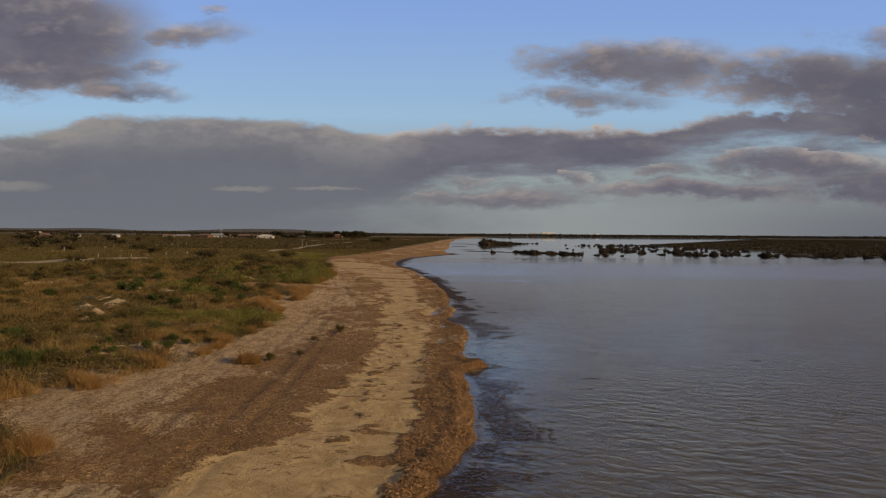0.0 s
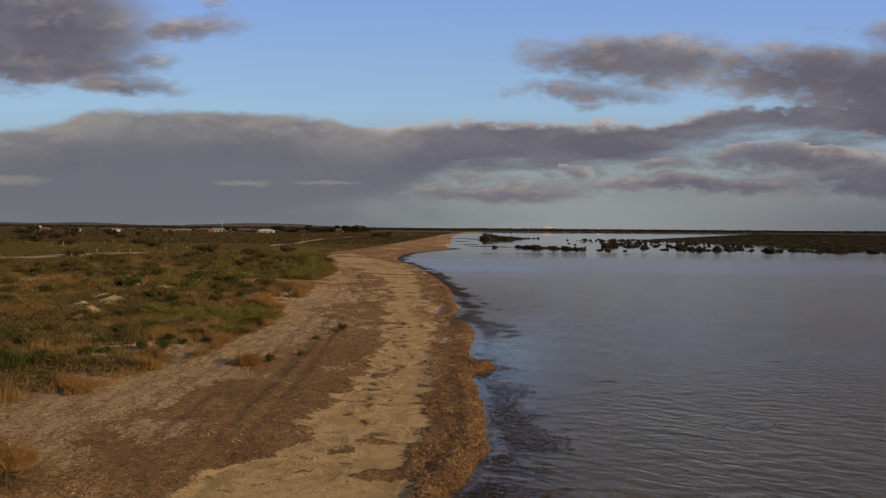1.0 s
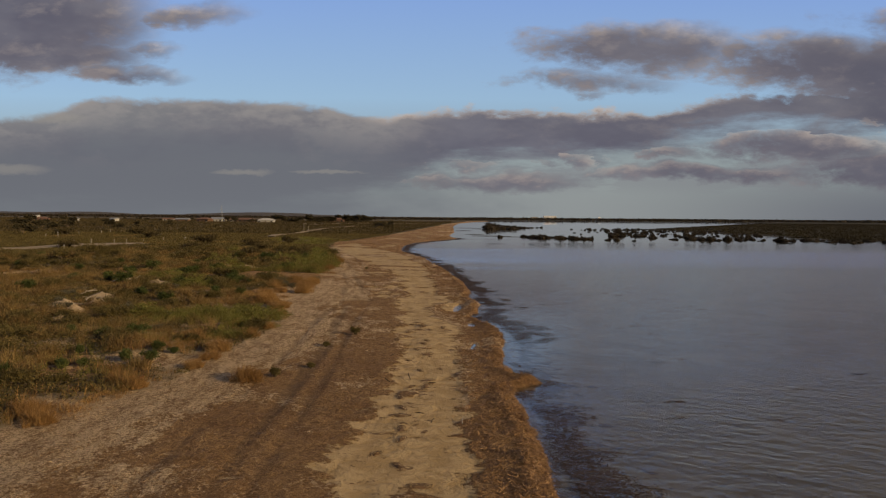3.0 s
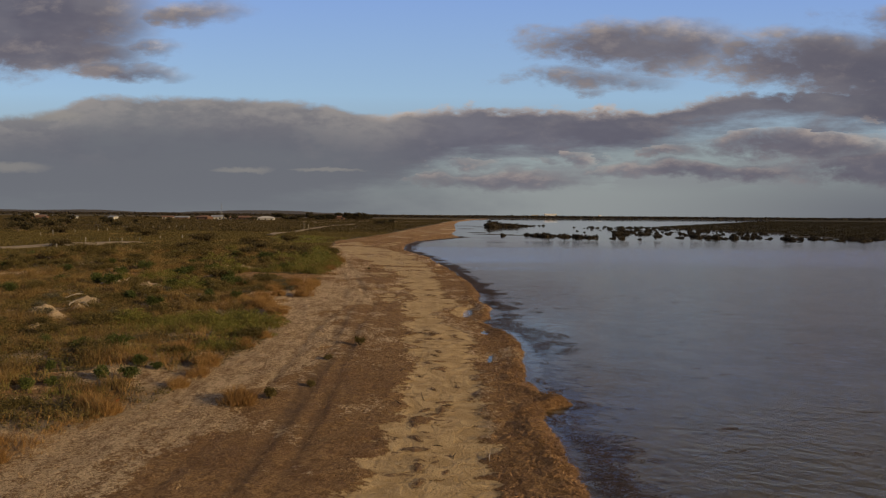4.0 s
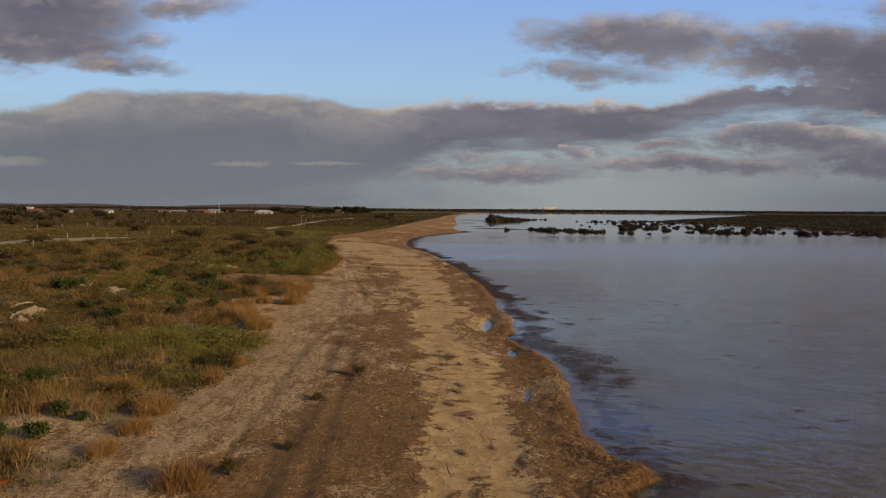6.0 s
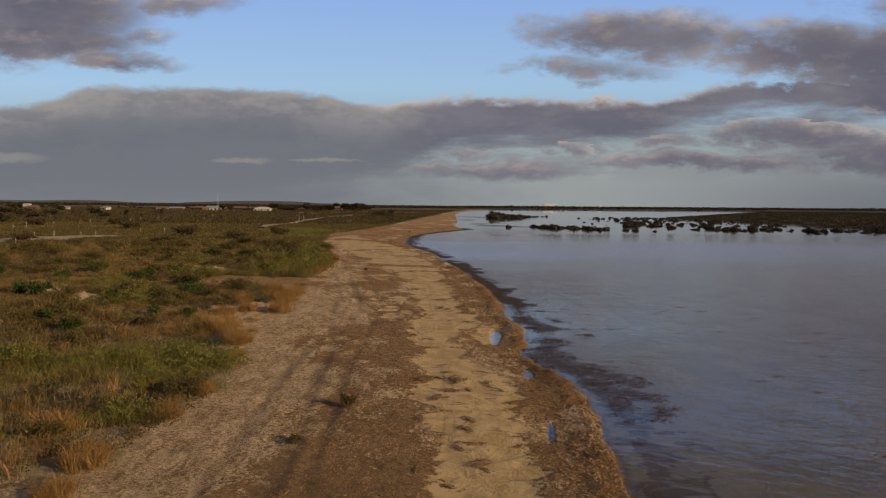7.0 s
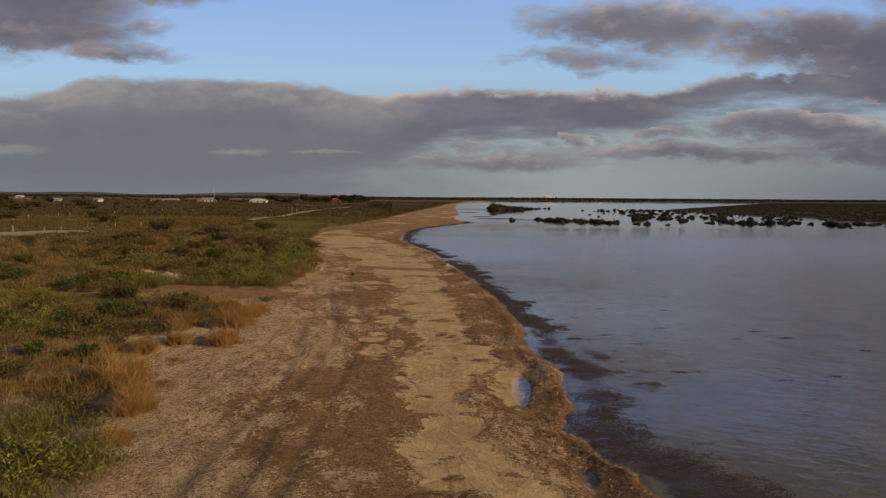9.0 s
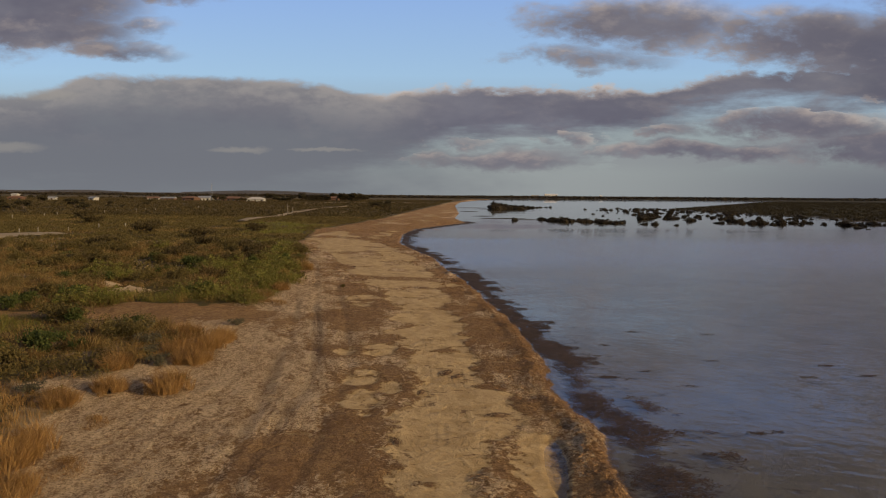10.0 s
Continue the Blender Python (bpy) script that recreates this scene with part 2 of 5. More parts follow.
    tongue = noise_of(t, Val(t, tongue_at.outputs[0]), 1.0, 5.0, 0.62, 0.8) * 2.3 - 0.65
    strew = (n3 * 0.3 + tongue * 0.7 + (n1 - 0.5) * 0.35).step(0.70, 0.78)
    sand = mix(t, (trail * 0.5 + n5 * 0.5).step(0.5, 0.8) * 0.35, sand, (0.30, 0.205, 0.105))
    sand = mix(t, strew * 0.85, sand, (0.155, 0.092, 0.046))
    sand_mask = (sandy + (ns - 0.5) * 0.20 + (n2 - 0.5) * 0.12 + (n4 - 0.5) * 0.34 + (n3 - 0.5) * 0.34 + (tongue - 0.5) * 0.30).step(-0.05, 0.05)
    col = mix(t, sand_mask, col, sand)
    # soil and matted growth under the scrub
    soil = mix(t, n2.step(0.35, 0.68), (0.050, 0.036, 0.017), (0.115, 0.080, 0.036))
    soil = mix(t, n1.step(0.42, 0.62) * 0.6, soil, (0.100, 0.092, 0.036))
    soil = mix(t, (n2 * 0.6 + n3 * 0.4).step(0.74, 0.9) * 0.4, soil, (0.30, 0.22, 0.12))
    soil = mix(t, (bare - 0.2 + (n2 - 0.5) * 0.9).step(0.0, 0.45), soil, (0.40, 0.315, 0.20))
    soil = mix(t, veg.step(7.0, 8.0), soil, mix(t, n1.step(0.4, 0.7), (0.024, 0.019, 0.008), (0.042, 0.035, 0.012)))
    col = mix(t, (veg + (n2 - 0.5) * 1.6).step(-0.3, 0.5), col, soil)
    # darker along the wheel ruts and the narrow tyre lines on the sand
    col = mix(t, (rut * 1.1 + (n3 - 0.5) * 0.6).step(0.30, 0.85) * 0.42, col, (0.095, 0.066, 0.045))
    # lagoon bed: mud, with drowned weed along the edge
    mud = mix(t, n1.step(0.3, 0.7), (0.178, 0.176, 0.172), (0.228, 0.224, 0.218))
    mud = mix(t, (weedy - 0.12 + (ns - 0.5) * 1.1 + (n2 - 0.5) * 0.7).step(0.25, 0.6), mud, (0.078, 0.055, 0.042))
    mud = mix(t, (land + 0.28).step(0.0, 0.2), mud, (0.13, 0.085, 0.045))
    col = mix(t, (land + (n3 - 0.5) * 0.2).step(-0.10, 0.02), mud, col)
    # damp rim at the water's edge
    wet = 1.0 - (land + (n2 - 0.5) * 0.5).step(0.02, 0.32)
    col = mix(t, wet * (land.step(-0.3, 0.0)) * 0.25, col, (0.075, 0.042, 0.018))
    paint(t, b, col, 0.95)
    rough = (1.0 - wet * 0.45) * 0.95
    t.links.new(rough.sock, b.inputs["Roughness"])
    relief = (fibre * 0.4 + n3 * 0.8 + n4 * 0.9 + n5 * 0.3 + trail * 0.5) * (1.0 - sand_mask * 0.78) + grain * 0.12 + n2 * 0.6
    bump(t, b, relief, 0.115, 1.0)
    return m


def water_material():
    m, t, b = material("lagoon_water")
    t.nodes.remove(b)
    p = world_place(t)
    sp = t.nodes.new("ShaderNodeSeparateXYZ")
    t.links.new(p.sock, sp.inputs[0])
    px, py = Val(t, sp.outputs[0]), Val(t, sp.outputs[1])
    # short crests lying aslant to the beach
    crest, run = px * 0.90 - py * 0.44, px * 0.44 + py * 0.90
    ripple = noise_of(t, combine(t, crest * 1.6, run * 2.8, 0.0), 1.0, 3.0, 0.5, 0.3)
    swell_at = t.nodes.new("ShaderNodeMapping")
    swell_at.inputs["Scale"].default_value = (0.012, 0.06, 1.0)
    t.links.new(p.sock, swell_at.inputs[0])
    cat = noise_of(t, Val(t, swell_at.outputs[0]), 1.0, 4.0, 0.55)
    # wind ruffles the open water in bands; the lee by the weed stays smooth
    near_w = 1.0 - (py - px * 0.35 + (cat - 0.5) * 16.0).step(5.0, 17.0) * 0.82
    open_w = (px - py * 0.10 + (cat - 0.5) * 14.0).step(3.5, 8.0) * 0.55 + 0.45
    bp = t.nodes.new("ShaderNodeBump")
    bp.inputs["Distance"].default_value = 0.15
    t.links.new((ripple * (open_w * near_w + cat.step(0.50, 0.62) * py.step(35.0, 90.0) * 0.35) * (1.0 - py.step(105.0, 145.0) * 0.9)).sock, bp.inputs["Height"])
    belt = (py + (cat - 0.5) * 30.0).step(56.0, 76.0) * (1.0 - py.step(98.0, 122.0))
    gl = t.nodes.new("ShaderNodeBsdfGlossy")
    gl.inputs["Color"].default_value = (0.95, 0.94, 0.98, 1)
    t.links.new(((cat.step(0.35, 0.75) * 0.06 + 0.03 + near_w * 0.02) * (1.0 - py.step(80.0, 130.0) * 0.8) + belt * 0.16).sock, gl.inputs["Roughness"])
    t.links.new(bp.outputs[0], gl.inputs["Normal"])
    tr = t.nodes.new("ShaderNodeBsdfTransparent")
    tr.inputs[0].default_value = (0.77, 0.80, 0.82, 1)
    fr = t.nodes.new("ShaderNodeFresnel")
    fr.inputs["IOR"].default_value = 1.333
    t.links.new(bp.outputs[0], fr.inputs["Normal"])
    mx = t.nodes.new("ShaderNodeMixShader")
    t.links.new(fr.outputs[0], mx.inputs[0])
    t.links.new(tr.outputs[0], mx.inputs[1])
    t.links.new(gl.outputs[0], mx.inputs[2])
    t.links.new(mx.outputs[0], t.nodes["Material Output"].inputs[0])
    return m


GROUND = ground_material()
WATER = water_material()
DRY = plant_material("dry_grass_blades", (0.080, 0.049, 0.017), (0.188, 0.122, 0.043), (0.37, 0.268, 0.108))
ORANGE = plant_material("dry_orange_stalks", (0.125, 0.066, 0.023), (0.28, 0.158, 0.053), (0.48, 0.31, 0.12))
GREEN = plant_material("green_grass_blades", (0.085, 0.068, 0.018), (0.142, 0.144, 0.029), (0.27, 0.245, 0.064), 0.3)
SCRUB = plant_material("scrub_leaves", (0.046, 0.036, 0.012), (0.104, 0.083, 0.026), (0.185, 0.142, 0.050))
DEEP = plant_material("dark_green_leaves", (0.030, 0.040, 0.010), (0.058, 0.075, 0.018), (0.108, 0.125, 0.032))
GREY = plant_material("grey_saltbush_leaves", (0.050, 0.048, 0.032), (0.100, 0.092, 0.058), (0.165, 0.145, 0.088))
MARSH = plant_material("marsh_leaves", (0.013, 0.010, 0.007), (0.027, 0.021, 0.012), (0.052, 0.040, 0.021), 0.1)
STRAND = plant_material("seagrass_strands", (0.085, 0.048, 0.022), (0.24, 0.140, 0.064), (0.52, 0.38, 0.21), 0.0, 0.85)
FAR_SCRUB = plant_material("far_scrub_leaves", (0.046, 0.036, 0.014), (0.072, 0.055, 0.021), (0.105, 0.078, 0.030))
MARSH_FLAT = plant_material("samphire_leaves", (0.016, 0.012, 0.005), (0.029, 0.023, 0.009), (0.048, 0.040, 0.013), 0.1)
TREE = plant_material("far_tree_leaves", (0.022, 0.020, 0.010), (0.040, 0.034, 0.015), (0.065, 0.052, 0.023), 0.1)
FLOAT = plant_material("drowned_weed", (0.032, 0.021, 0.016), (0.068, 0.046, 0.036), (0.12, 0.082, 0.060), 0.0, 0.85)
WRACK = plant_material("wrack_strands", (0.115, 0.063, 0.027), (0.26, 0.149, 0.066), (0.46, 0.295, 0.142), 0.0, 0.75)
CLOT = plant_material("dry_weed_clots", (0.085, 0.048, 0.024), (0.150, 0.090, 0.046), (0.24, 0.155, 0.085), 0.0, 0.9)
RED_SCRAP = plain_material("faded_red_plastic", (0.42, 0.07, 0.03), (0.55, 0.12, 0.05), 6.0, 0.5)
BARK = plain_material("bark", (0.06, 0.045, 0.03), (0.13, 0.10, 0.07), 6.0, 0.9, 0.02)
TWIG = plain_material("bleached_wood", (0.27, 0.23, 0.18), (0.42, 0.37, 0.30), 9.0, 0.85, 0.01)
POST = plain_material("weathered_post", (0.17, 0.15, 0.12), (0.29, 0.26, 0.21), 7.0, 0.85, 0.01)
ROAD = plain_material("pale_dirt", (0.22, 0.172, 0.105), (0.35, 0.28, 0.18), 0.7, 0.95, 0.03)
SALT = plain_material("pale_sand_crust", (0.30, 0.22, 0.13), (0.42, 0.33, 0.21), 2.5, 0.95, 0.05)
HALL = plain_material("bright_white_hall", (0.74, 0.74, 0.72), (0.84, 0.84, 0.82), 0.8, 0.8)
WHITE = plain_material("white_render", (0.40, 0.39, 0.37), (0.52, 0.51, 0.48), 0.8, 0.8)
CREAM = plain_material("cream_render", (0.34, 0.31, 0.25), (0.44, 0.40, 0.32), 0.8, 0.8)
BRICK = plain_material("red_brick", (0.12, 0.072, 0.05), (0.17, 0.10, 0.068), 1.5, 0.85)
TILE = plain_material("terracotta_roof", (0.14, 0.080, 0.052), (0.21, 0.12, 0.078), 2.0, 0.8, 0.02)
TIN = plain_material("grey_tin_roof", (0.24, 0.245, 0.25), (0.36, 0.37, 0.37), 1.5, 0.5, 0.0, 0.3)
GLASS = plain_material("dark_window", (0.02, 0.025, 0.03), (0.045, 0.05, 0.06), 1.0, 0.1)
STEEL = plain_material("galvanised_steel", (0.25, 0.26, 0.27), (0.36, 0.37, 0.38), 4.0, 0.5, 0.0, 0.6)
HILL = plain_material("far_hillside", (0.065, 0.058, 0.048), (0.115, 0.098, 0.075), 0.012, 0.95)

# ---- building helpers ----


def np_mesh(name, verts, faces, mat, smooth=False):
    """A mesh from arrays of vertices and of faces with three or four corners each."""
    me = bpy.data.meshes.new(name)
    faces = np.asarray(faces, dtype=np.int32)
    k = faces.shape[1]
    me.vertices.add(len(verts))
    me.vertices.foreach_set("co", np.asarray(verts, dtype=np.float32).ravel())
    me.loops.add(faces.size)
    me.loops.foreach_set("vertex_index", faces.ravel())
    me.polygons.add(len(faces))
    me.polygons.foreach_set("loop_start", np.arange(0, faces.size, k, dtype=np.int32))
    me.polygons.foreach_set("use_smooth", np.full(len(faces), smooth))
    me.update(calc_edges=True)
    me.materials.append(mat)
    return me


def part(name, bm, mat, parent=None, label=""):
    """One bmesh as one mesh object under a thing or a part."""
    me = bpy.data.meshes.new(name)
    bm.to_mesh(me)
    bm.free()
    me.materials.append(mat)
    ob = new(name, me)
    ob.parent = parent
    return tagged(ob, label)


def child(name, me, parent, label=""):
    ob = new(name, me)
    ob.parent = parent
    return tagged(ob, label)


def box(bm, x0, x1, y0, y1, z0, z1):
    vs = [bm.verts.new((x, y, z)) for x in (x0, x1) for y in (y0, y1) for z in (z0, z1)]
    for f in ((0, 1, 3, 2), (4, 6, 7, 5), (0, 4, 5, 1), (2, 3, 7, 6), (0, 2, 6, 4), (1, 5, 7, 3)):
        bm.faces.new([vs[i] for i in f])


def tube(bm, pts, radii, sides=6):
    """A round limb through points, with a radius at each."""
    rings = []
    for i, p in enumerate(pts):
        a, b = Vector(pts[max(i - 1, 0)]), Vector(pts[min(i + 1, len(pts) - 1)])
        d = (b - a).normalized()
        side = d.orthogonal().normalized()
        up = d.cross(side)
        rings.append([bm.verts.new(Vector(p) + radii[i] * (math.cos(k * math.tau / sides) * side + math.sin(k * math.tau / sides) * up)) for k in range(sides)])
    for r, s in zip(rings, rings[1:]):
        for k in range(sides):
            bm.faces.new((r[k], r[(k + 1) % sides], s[(k + 1) % sides], s[k]))
    bm.faces.new(rings[0][::-1])
    bm.faces.new(rings[-1])


# ---- lie of the land: curves across the shore, x by y ----
SHORE = ((-60, 0.0), (0, 1.6), (3.4, 2.2), (5, 2.6), (7, 3.2), (10.4, 3.5), (12.3, 3.35), (14.5, 3.15), (15.5, 3.4), (16.1, 4.25), (16.8, 3.5), (18.4, 3.2),
         (20, 3.22), (22.3, 3.65), (24.7, 3.75), (26.1, 3.6), (28, 3.2), (29.6, 2.65), (30.3, 2.3), (32, 2.93), (36.2, 3.2), (37.4, 2.85), (39, 2.65), (40.6, 2.75), (42.6, 2.98),
         (45.5, 2.83), (48, 2.6), (52, 2.2), (55, 1.85), (60, 1.25), (65, 0.6), (72, -0.6), (79, -1.3), (88, -3.7), (98, -5.9), (116, -6.5), (131, -5.3), (146, 0), (157, 4.3), (185, 2.5),
         (227, 4.7), (380, 6.3), (550, 14), (800, 45), (1000, 100), (1180, 170), (1230, 400), (1290, 4000))
SAND_L = ((-30, -4), (3, -3.2), (4.8, -2.8), (5.8, -1.8), (6.9, -1.1), (7.8, -1.35), (8.2, -2.1), (8.7, -1.4), (10.7, -1.1), (12.9, -0.75), (13.6, -1.05), (14.3, -0.8),
          (15.9, -0.68), (19.2, -0.7), (21.5, -0.4), (22.4, -0.95), (23.4, -0.6), (24.2, -1.25), (25.1, -1.3), (25.9, -0.75), (26.6, -0.9), (28.1, -1.35), (29.9, -1.0), (31.8, -1.5),
          (36, -1.9), (37.4, -1.5), (39.5, -1.5), (41.9, -2.1), (43.8, -1.9), (44.4, -2.6), (45.5, -2.2), (46.6, -2.7), (47.4, -1.9), (49, -3.0), (52, -2.6), (53, -3.3), (57.3, -3.8),
          (61, -5.1), (65, -6.3), (72, -8.5), (88.5, -14.0), (96, -17), (105, -17.4), (120, -16.0), (140, -6))
SAND_R = ((-30, 0.8), (3, 1.35), (6.9, 1.53), (8.1, 1.95), (9.6, 1.68), (10.5, 1.48), (11.9, 1.73), (12.8, 1.35), (13.9, 1.72), (15.2, 1.5), (16.4, 1.35), (18.2, 1.6), (19.8, 1.6),
          (21, 1.35), (22.3, 1.7), (23.4, 1.42), (24.7, 1.85), (26.6, 1.72), (27.6, 1.6), (28.0, 1.06), (28.7, 0.6), (30.5, 0.4), (32.5, -0.2), (33.5, 0.25), (34.8, 0.8), (35.4, 1.2),
          (36.5, 1.4), (37.8, 1.1), (38.4, 1.25), (38.9, 0.3), (39.4, 0.7), (40.4, 0.42), (42.1, 0.62), (44.5, 0.55), (46, 0.1), (48, 0.4), (51.5, -0.2), (54, -0.6), (57, -0.2), (62.5, -0.5),
          (69, -1.3), (73, -3.1), (80, -4.1), (89, -6.4), (97, -9.2), (111, -14.4), (120, -15.5), (140, -8))
VEG = ((-60, -9), (4, -6.2), (6, -8.3), (8, -10.6), (10.5, -9.8), (12.5, -8.3), (14, -7.8), (16, -7.9), (18, -7.8), (20, -7.5), (22.7, -7.1), (24.6, -6.7), (28, -7.3),
       (30, -8.6), (32.5, -9.0), (36.5, -9.2), (40, -8.5), (43, -9.0), (46.3, -10.5), (50, -8.7), (55, -9.6), (61, -10.1), (67, -11.2), (82, -13.4),
       (92, -16.8), (100, -17.3), (120, -20), (135, -18), (165, -14.5), (196, -12.6), (313, -6.0), (500, 4), (800, 30), (1100, 130))
# bare or trodden ground within the scrub: x, y, half-width, half-length, strength
CLEAR_NEAR = ((-9.7, 17.0, 1.2, 1.1, 0.7), (-11.2, 15.4, 1.0, 0.8, 0.7), (-13.0, 19.2, 2.6, 0.5, 0.8), (-22.0, 35.0, 1.6, 0.7, 0.8), (-17.6, 35.2, 1.2, 0.5, 0.7), (-29, 42, 3.0, 0.9, 0.8), (-9.7, 38.5, 0.9, 2.0, 0.7), (-19.3, 30.3, 1.2, 1.6, 0.9), (-17.0, 24.7, 1.2, 0.8, 0.8),
              (-13.5, 17.5, 2.6, 0.6, 0.6), (-11.5, 14.6, 2.0, 0.8, 0.65), (-18.0, 15.8, 4.0, 0.6, 0.7), (-15.7, 40.9, 2.2, 0.7, 0.8), (-21, 40.6, 2.0, 0.7, 0.8), (-9.4, 34.2, 0.8, 1.6, 0.7), (-21.3, 35.5, 1.6, 1.2, 0.6),
              (-11.2, 17.0, 1.5, 0.6, 0.6), (-12.5, 11.8, 2.0, 0.6, 0.5), (-14.8, 20.6, 1.8, 0.6, 0.7), (-11.6, 37.6, 1.6, 0.7, 0.7))
CLEAR_FAR = ((-33, 47, 4.0, 1.3, 1.0), (-43, 79, 4.5, 2.2, 1.0), (-19.6, 56.5, 2.4, 1.6, 0.9), (-17, 53.8, 3.2, 1.0, 1.1), (-36, 64, 4.0, 2.5, 0.7), (-41, 84, 3.5, 1.5, 0.8), (-39, 92, 3.0, 1.5, 0.7),
             (-14.5, 55, 1.6, 1.0, 0.7), (-17.8, 63, 2.4, 0.8, 0.7))
RUTS = (((-20, -3.2), (12, -3.45), (16, -3.6), (20.2, -3.65), (24, -4.0), (29, -4.25), (33, -4.65), (40, -4.7), (49, -6.3), (70, -10.4), (90, -17)),
        ((-20, -2.6), (12, -2.7), (17.4, -2.9), (20, -3.15), (26, -3.3), (33, -3.5), (40, -3.7), (49, -5.0), (70, -9.2), (90, -16)),
        ((-20, -5.0), (12, -4.9), (17.6, -4.9), (25.7, -5.2), (33, -5.1), (37, -5.6), (49, -7.2), (70, -11.6), (90, -18.2)))


def along(curve, y):
    c = np.array(curve)
    return np.interp(y, c[:, 0], c[:, 1])


def lattice(x, y, scale, seed):
    """Smooth value noise on a hashed lattice, 0 to 1."""
    gx, gy = np.asarray(x, float) / scale, np.asarray(y, float) / scale
    ix, iy = np.floor(gx).astype(np.int64), np.floor(gy).astype(np.int64)
    fx, fy = gx - ix, gy - iy
    fx, fy = fx * fx * (3 - 2 * fx), fy * fy * (3 - 2 * fy)

    def cell(a, b):
        h = (a * 374761393 + b * 668265263 + seed * 1442695041) & 0xFFFFFFFF
        h = ((h ^ (h >> 13)) * 1274126177) & 0xFFFFFFFF
        return ((h ^ (h >> 16)) & 0xFFFF) / 65535.0

    return (cell(ix, iy) * (1 - fx) * (1 - fy) + cell(ix + 1, iy) * fx * (1 - fy) + cell(ix, iy + 1) * (1 - fx) * fy + cell(ix + 1, iy + 1) * fx * fy)


def fractal(x, y, scale, seed, octaves=3):
    total, amp, norm = 0.0, 1.0, 0.0
    for k in range(octaves):
        total = total + amp * lattice(x, y, scale / 2 ** k, seed + k)
        norm += amp
        amp *= 0.5
    return total / norm


def land_of(x, y):
    """How far inland of the water's edge, in metres, along x; negative in the lagoon."""
    ragged = (fractal(x * 0, y, 1.6, 3) - 0.5) * 0.30 + (fractal(x, y, 0.6, 9, 3) - 0.5) * 0.42
    s = along(SHORE, y) - x + ragged * np.clip(60 / np.maximum(y, 60), 0.3, 1)
    marsh = np.minimum.reduce([(x - 108) * 0.5 + (fractal(x, y, 14, 21) - 0.5) * 14, (y - 166) * 0.4 + (fractal(x, y, 9, 23) - 0.5) * 12, (330 + (x - 109) * 1.7 - y) * 0.3])
    return np.maximum(s, np.minimum(marsh, 12))


def pools_of(x, y):
    """Standing water left in the weed: 1 at the middle of a pool."""
    w = (fractal(x, y * 0.7, 0.6, 31, 2) - 0.5) * 1.5
    a = 1 - ((x - 1.80 - (y - 33.4) * 0.10) / (0.20 + 0.05 * (y - 33.4))) ** 2 - ((y - 33.4) / 1.5) ** 2
    b = 1 - ((x - 2.42) / 0.16) ** 2 - ((y - 27.6) / 0.4) ** 2
    c = 1 - ((x - 2.26 - (y - 22.1) * 0.12) / 0.07) ** 2 - ((y - 22.1) / 0.6) ** 2
    return np.maximum.reduce([a, b, c]) + w * 0.6


def bare_of(x, y):
    b = np.zeros_like(x, dtype=float)
    for cx, cy, rx, ry, k in CLEAR_NEAR + CLEAR_FAR:
        b = np.maximum(b, k * np.exp(-((x - cx) / rx) ** 2 - ((y - cy) / ry) ** 2))
    cross = np.exp(-(((y - 48.8 - (x + 9) * 0.05 + (fractal(x, y, 3.0, 221) - 0.5) * 2.6) / 2.0) ** 2)) * np.clip((-3.0 - x) / 2, 0, 1) * (x > -27)
    return b, cross


def veg_of(x, y):
    """Positive inside the scrub, in metres from its edge, less where the ground is bare."""
    b, cross = bare_of(x, y)
    v = along(VEG, y) - x + (fractal(x, y, 2.4, 41) - 0.5) * 1.6
    return np.minimum(v, 6) - 7 * np.maximum(b, cross * 1.2)


def rut_sway(y):
    return (fractal(y * 0, y, 9, 77, 2) - 0.5) * 0.4


